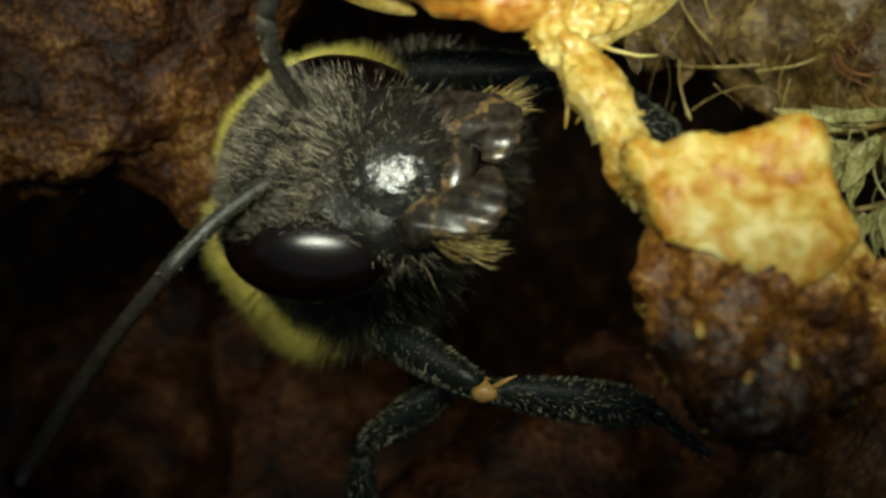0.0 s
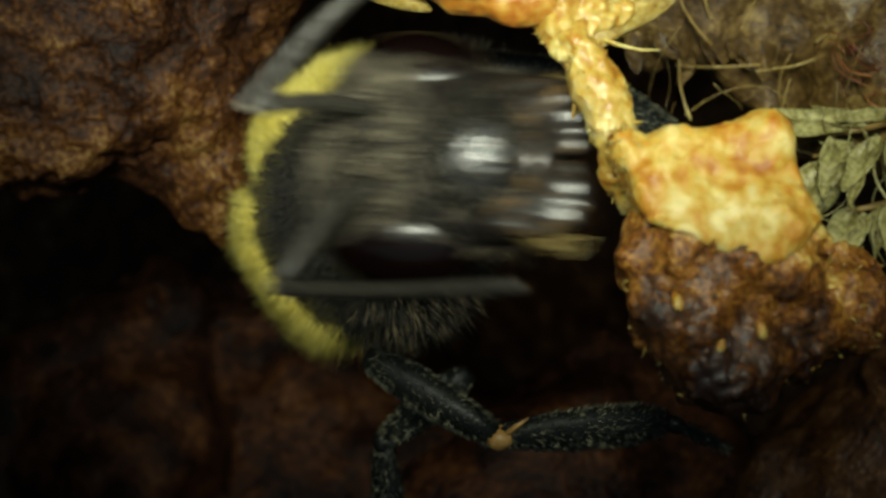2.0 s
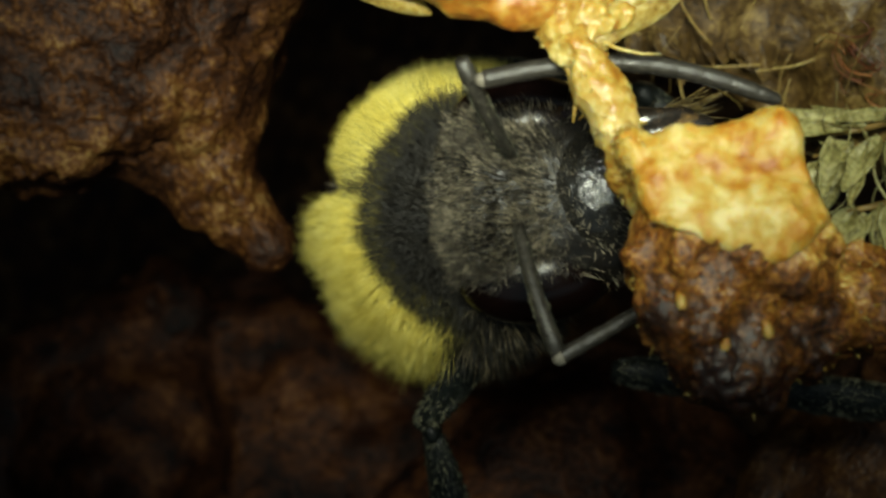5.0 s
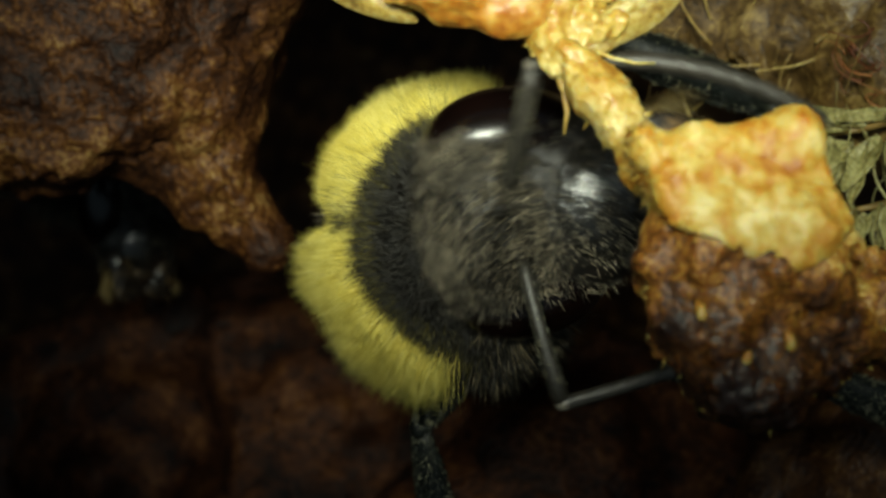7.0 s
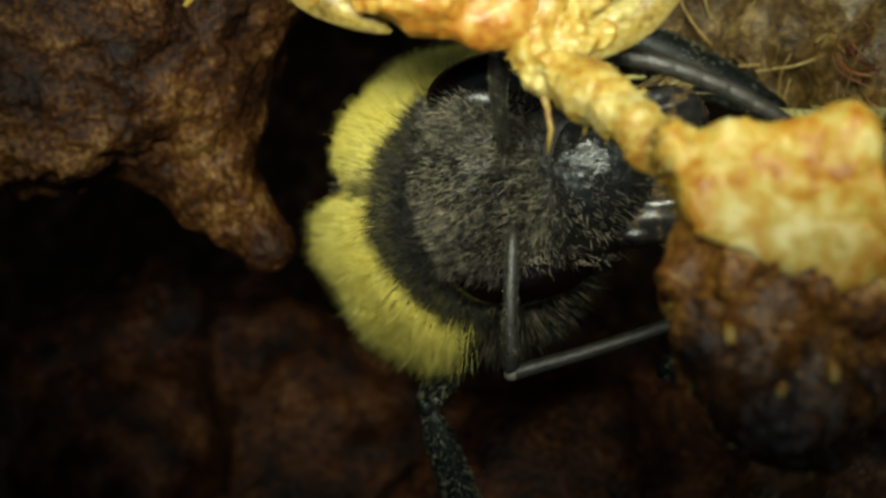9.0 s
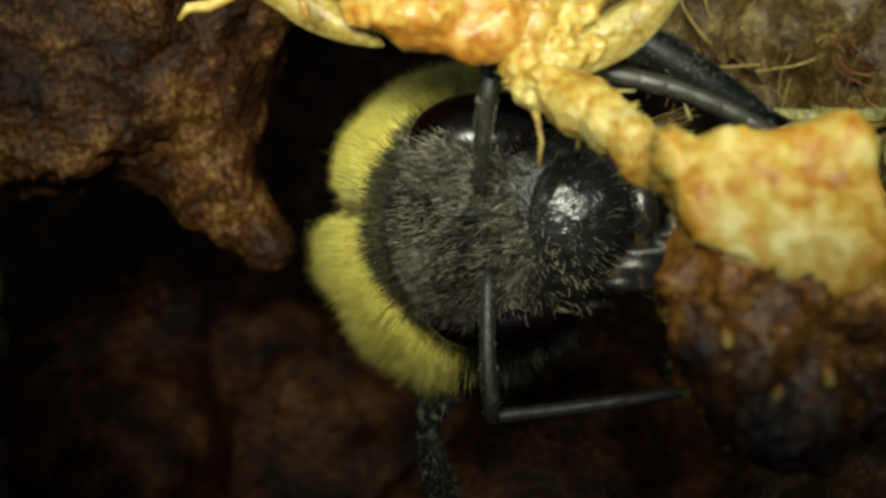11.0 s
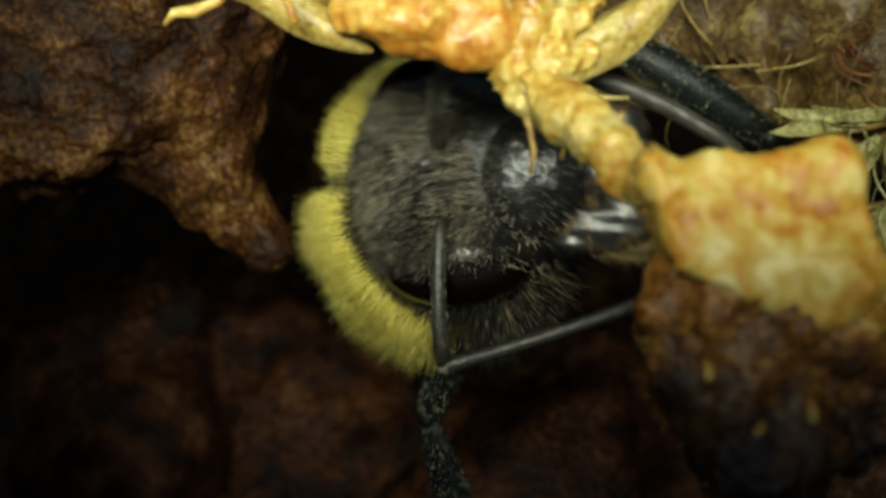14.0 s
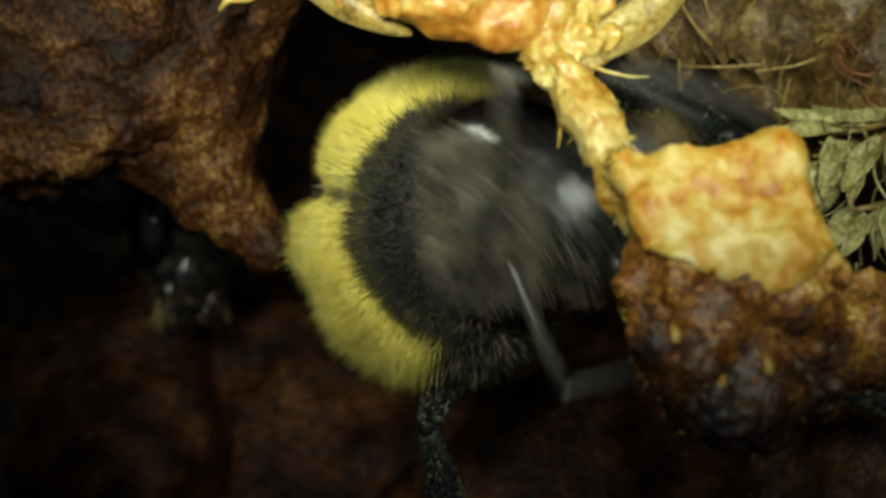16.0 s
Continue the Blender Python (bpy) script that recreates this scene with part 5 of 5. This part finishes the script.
    poised(fore_left[1], [
        (0, pose(-0.00171, -0.00381, -0.00236, -163.3, -38.8, -118.0)),
        (0.5, pose(-0.00010, -0.00296, -0.00366, -157.1, -16.7, -106.8)),
        (1, pose(-0.00000, -0.00321, -0.00342, -151.9, -25.5, -108.9)),
        (1.5, pose(0.00015, -0.00337, -0.00263, -146.9, -32.3, -110.4)),
        (2, pose(-0.00155, -0.00309, -0.00261, -164.9, -35.1, -117.5)),
        (2.5, pose(-0.00164, -0.00369, -0.00221, -163.3, -38.8, -118.0)),
        (3, pose(-0.00168, -0.00397, -0.00205, -163.3, -38.8, -118.0)),
        (3.5, pose(-0.00150, -0.00294, -0.00257, -164.9, -35.1, -117.5)),
        (4, pose(0.00007, -0.00206, -0.00291, -148.6, -24.4, -113.1)),
        (6.5, pose(-0.00250, -0.00645, -0.00276, -135.4, -57.0, -118.1)),
        (7, pose(-0.00245, -0.00678, -0.00243, -134.8, -57.4, -118.4)),
        (7.5, pose(-0.00250, -0.00634, -0.00250, -133.2, -57.0, -120.5)),
        (8, pose(-0.00250, -0.00646, -0.00211, -133.9, -57.5, -119.8)),
        (8.5, pose(-0.00246, -0.00647, -0.00217, -134.6, -57.0, -118.8)),
        (9, pose(-0.00248, -0.00641, -0.00197, -135.7, -56.7, -118.0)),
        (9.5, pose(-0.00245, -0.00655, -0.00226, -134.6, -57.7, -118.4)),
        (12, pose(-0.00295, -0.00584, -0.00160, -134.9, -58.5, -121.1)),
        (12.5, pose(-0.00288, -0.00614, -0.00149, -133.4, -57.6, -123.6)),
        (13, pose(-0.00289, -0.00597, -0.00149, -133.0, -58.4, -125.9)),
        (13.5, pose(-0.00283, -0.00590, -0.00139, -133.2, -57.1, -127.2)),
        (14, pose(-0.00281, -0.00612, -0.00141, -132.1, -56.3, -129.7)),
        (14.5, pose(-0.00303, -0.00591, -0.00177, -132.2, -56.1, -133.5)),
        (15, pose(-0.00186, -0.00387, -0.00333, -160.0, -22.4, -135.4)),
        (15.5, pose(-0.00125, -0.00472, -0.00285, -155.5, -27.6, -130.0)),
        (16, pose(-0.00105, -0.00528, -0.00215, -149.1, -33.8, -132.4)),
    ])
    walk(lump, [
        (0, pose(0.00372, 0.01601, 0.03006, 0.0, -0.1, 0.0)),
        (0.5, pose(0.00370, 0.01641, 0.03018, 0.0, 0.5, 2.1)),
        (1, pose(0.00374, 0.01728, 0.03026, 0.0, 0.2, 3.6)),
        (1.5, pose(0.00370, 0.01728, 0.03026, 0.0, 0.2, 4.0)),
        (2, pose(0.00376, 0.01775, 0.03033, 0.0, 0.6, 3.2)),
        (2.5, pose(0.00371, 0.01800, 0.03038, 0.0, -0.0, 1.5)),
        (3, pose(0.00377, 0.01852, 0.03043, 0.0, -0.2, -0.6)),
        (3.5, pose(0.00374, 0.01825, 0.03040, 0.0, -0.1, -2.6)),
        (4, pose(0.00381, 0.01852, 0.03043, 0.0, -0.2, -3.8)),
        (6.5, pose(0.00386, 0.01621, 0.03019, 0.1, 1.6, 3.1)),
        (7, pose(0.00385, 0.01662, 0.03026, 0.1, 0.8, 4.0)),
        (7.5, pose(0.00385, 0.01510, 0.03010, 0.1, 1.4, 3.7)),
        (8, pose(0.00387, 0.01527, 0.03013, 0.1, 1.8, 2.3)),
        (8.5, pose(0.00392, 0.01493, 0.03012, 0.0, 2.4, 0.3)),
        (9, pose(0.00384, 0.01461, 0.03008, -0.1, 2.4, -1.8)),
        (9.5, pose(0.00390, 0.01477, 0.03005, -0.1, 1.9, -3.4)),
        (12, pose(0.00372, 0.01493, 0.02991, 0.1, 3.3, 2.4)),
        (12.5, pose(0.00362, 0.01527, 0.02982, 0.2, 3.7, 3.7)),
        (13, pose(0.00365, 0.01445, 0.02975, 0.3, 4.6, 4.0)),
        (13.5, pose(0.00359, 0.01429, 0.02972, 0.2, 4.2, 3.0)),
        (14, pose(0.00352, 0.01429, 0.02967, 0.1, 3.8, 1.2)),
        (14.5, pose(0.00357, 0.01414, 0.02967, -0.1, 4.2, -1.0)),
        (15, pose(0.00356, 0.01621, 0.02984, -0.1, 2.1, -2.8)),
        (15.5, pose(0.00356, 0.01683, 0.02996, -0.1, 0.9, -3.9)),
        (16, pose(0.00358, 0.01662, 0.02995, -0.1, 0.8, -3.8)),
    ])
    walk(roof, [
        (0, pose(0.00161, 0.01767, 0.03292, 0.0, -0.0, 0.0)),
        (0.5, pose(0.00166, 0.01792, 0.03297, 0.0, -0.0, 0.0)),
        (1, pose(0.00174, 0.01845, 0.03307, 0.0, -0.0, 0.0)),
        (1.5, pose(0.00178, 0.01845, 0.03311, 0.0, -0.0, 0.0)),
        (2, pose(0.00183, 0.01875, 0.03318, 0.0, -0.0, 0.0)),
        (2.5, pose(0.00187, 0.01890, 0.03322, 0.0, -0.0, 0.0)),
        (3, pose(0.00193, 0.01922, 0.03329, 0.0, -0.0, 0.0)),
        (3.5, pose(0.00192, 0.01906, 0.03326, 0.0, -0.0, 0.0)),
        (4, pose(0.00195, 0.01922, 0.03329, 0.0, -0.0, 0.0)),
        (6.5, pose(0.00162, 0.01779, 0.03279, 0.0, -0.0, 0.0)),
        (7, pose(0.00163, 0.01804, 0.03287, 0.0, -0.0, 0.0)),
        (7.5, pose(0.00136, 0.01710, 0.03253, 0.0, -0.0, 0.0)),
        (8, pose(0.00135, 0.01721, 0.03254, 0.0, -0.0, 0.0)),
        (8.5, pose(0.00131, 0.01700, 0.03249, 0.0, -0.0, 0.0)),
        (9, pose(0.00128, 0.01680, 0.03249, 0.0, -0.0, 0.0)),
        (9.5, pose(0.00125, 0.01690, 0.03242, 0.0, -0.0, 0.0)),
        (12, pose(0.00114, 0.01700, 0.03230, 0.0, -0.0, 0.0)),
        (12.5, pose(0.00118, 0.01721, 0.03226, 0.0, -0.0, 0.0)),
        (13, pose(0.00109, 0.01670, 0.03216, 0.0, -0.0, 0.0)),
        (13.5, pose(0.00101, 0.01660, 0.03210, 0.0, -0.0, 0.0)),
        (14, pose(0.00103, 0.01660, 0.03218, 0.0, -0.0, 0.0)),
        (14.5, pose(0.00098, 0.01651, 0.03206, 0.0, -0.0, 0.0)),
        (15, pose(0.00139, 0.01779, 0.03244, 0.0, -0.0, 0.0)),
        (15.5, pose(0.00153, 0.01818, 0.03267, 0.0, -0.0, 0.0)),
        (16, pose(0.00154, 0.01804, 0.03267, 0.0, -0.0, 0.0)),
    ])
    walk(strand, [
        (0, pose(0.00186, 0.01767, 0.03287, 28.3, 55.2, -50.1)),
        (0.5, pose(0.00191, 0.01792, 0.03292, 30.4, 57.4, -47.6)),
        (1, pose(0.00199, 0.01845, 0.03302, 43.5, 64.4, -32.8)),
        (1.5, pose(0.00203, 0.01845, 0.03306, 40.1, 66.9, -36.6)),
        (2, pose(0.00208, 0.01875, 0.03313, 53.0, 69.0, -22.5)),
        (2.5, pose(0.00212, 0.01890, 0.03317, 58.7, 72.8, -16.8)),
        (3, pose(0.00218, 0.01922, 0.03324, 79.3, 73.2, 5.2)),
        (3.5, pose(0.00217, 0.01906, 0.03321, 68.7, 74.0, -6.3)),
        (4, pose(0.00220, 0.01922, 0.03324, 78.9, 72.4, 4.9)),
        (6.5, pose(0.00187, 0.01779, 0.03274, 36.2, 48.0, -42.9)),
        (7, pose(0.00188, 0.01804, 0.03282, 40.3, 51.8, -37.6)),
        (7.5, pose(0.00161, 0.01710, 0.03248, 34.6, 35.2, -48.1)),
        (8, pose(0.00160, 0.01721, 0.03249, 37.4, 34.5, -45.5)),
        (8.5, pose(0.00156, 0.01700, 0.03244, 37.8, 31.0, -46.5)),
        (9, pose(0.00153, 0.01680, 0.03244, 33.9, 30.8, -50.5)),
        (9.5, pose(0.00150, 0.01690, 0.03237, 37.3, 30.5, -47.2)),
        (12, pose(0.00139, 0.01700, 0.03225, 36.8, 31.0, -47.5)),
        (12.5, pose(0.00143, 0.01721, 0.03221, 34.7, 35.2, -48.0)),
        (13, pose(0.00134, 0.01670, 0.03211, 33.0, 28.8, -52.1)),
        (13.5, pose(0.00126, 0.01660, 0.03205, 32.9, 27.8, -52.6)),
        (14, pose(0.00128, 0.01660, 0.03213, 29.0, 31.8, -54.8)),
        (14.5, pose(0.00123, 0.01651, 0.03201, 32.2, 27.3, -53.5)),
        (15, pose(0.00164, 0.01779, 0.03239, 33.3, 49.6, -45.7)),
        (15.5, pose(0.00178, 0.01818, 0.03262, 36.3, 59.1, -41.1)),
        (16, pose(0.00179, 0.01804, 0.03262, 32.9, 58.0, -44.9)),
    ])
    walk(other, [
        (0, pose(-0.02211, 0.04200, 0.02690, 93.1, 9.7, -38.5)),
        (6.3, pose(-0.02284, 0.05000, 0.03188, 93.1, 9.7, -38.5)),
        (7, pose(-0.01300, 0.04400, 0.03300, 93.1, 9.7, -38.5)),
        (7.5, pose(-0.01360, 0.04400, 0.03280, 93.1, 9.7, -38.5)),
        (8.3, pose(-0.02416, 0.04800, 0.03136, 93.1, 9.7, -38.5)),
        (9.7, pose(-0.01948, 0.03800, 0.02649, 93.1, 9.7, -38.5)),
        (11.6, pose(-0.01612, 0.04100, 0.02907, 93.1, 9.7, -38.5)),
        (12, pose(-0.01441, 0.04100, 0.02935, 93.1, 9.7, -38.5)),
        (12.5, pose(-0.02018, 0.03800, 0.02649, 93.1, 9.7, -38.5)),
        (13, pose(-0.01965, 0.03800, 0.02614, 93.1, 9.7, -38.5)),
        (14.8, pose(-0.02193, 0.04800, 0.03136, 93.1, 9.7, -38.5)),
        (15.5, pose(-0.01120, 0.04300, 0.03220, 93.1, 9.7, -38.5)),
        (16, pose(-0.01100, 0.04300, 0.03210, 93.1, 9.7, -38.5)),
    ])
    walk(other_head, [
        (0, pose(0.00320, -0.00060, 0.00000, 0.0, -0.0, 0.0)),
        (16, pose(0.00320, -0.00060, 0.00000, 0.0, -0.0, 0.0)),
    ])


motions()
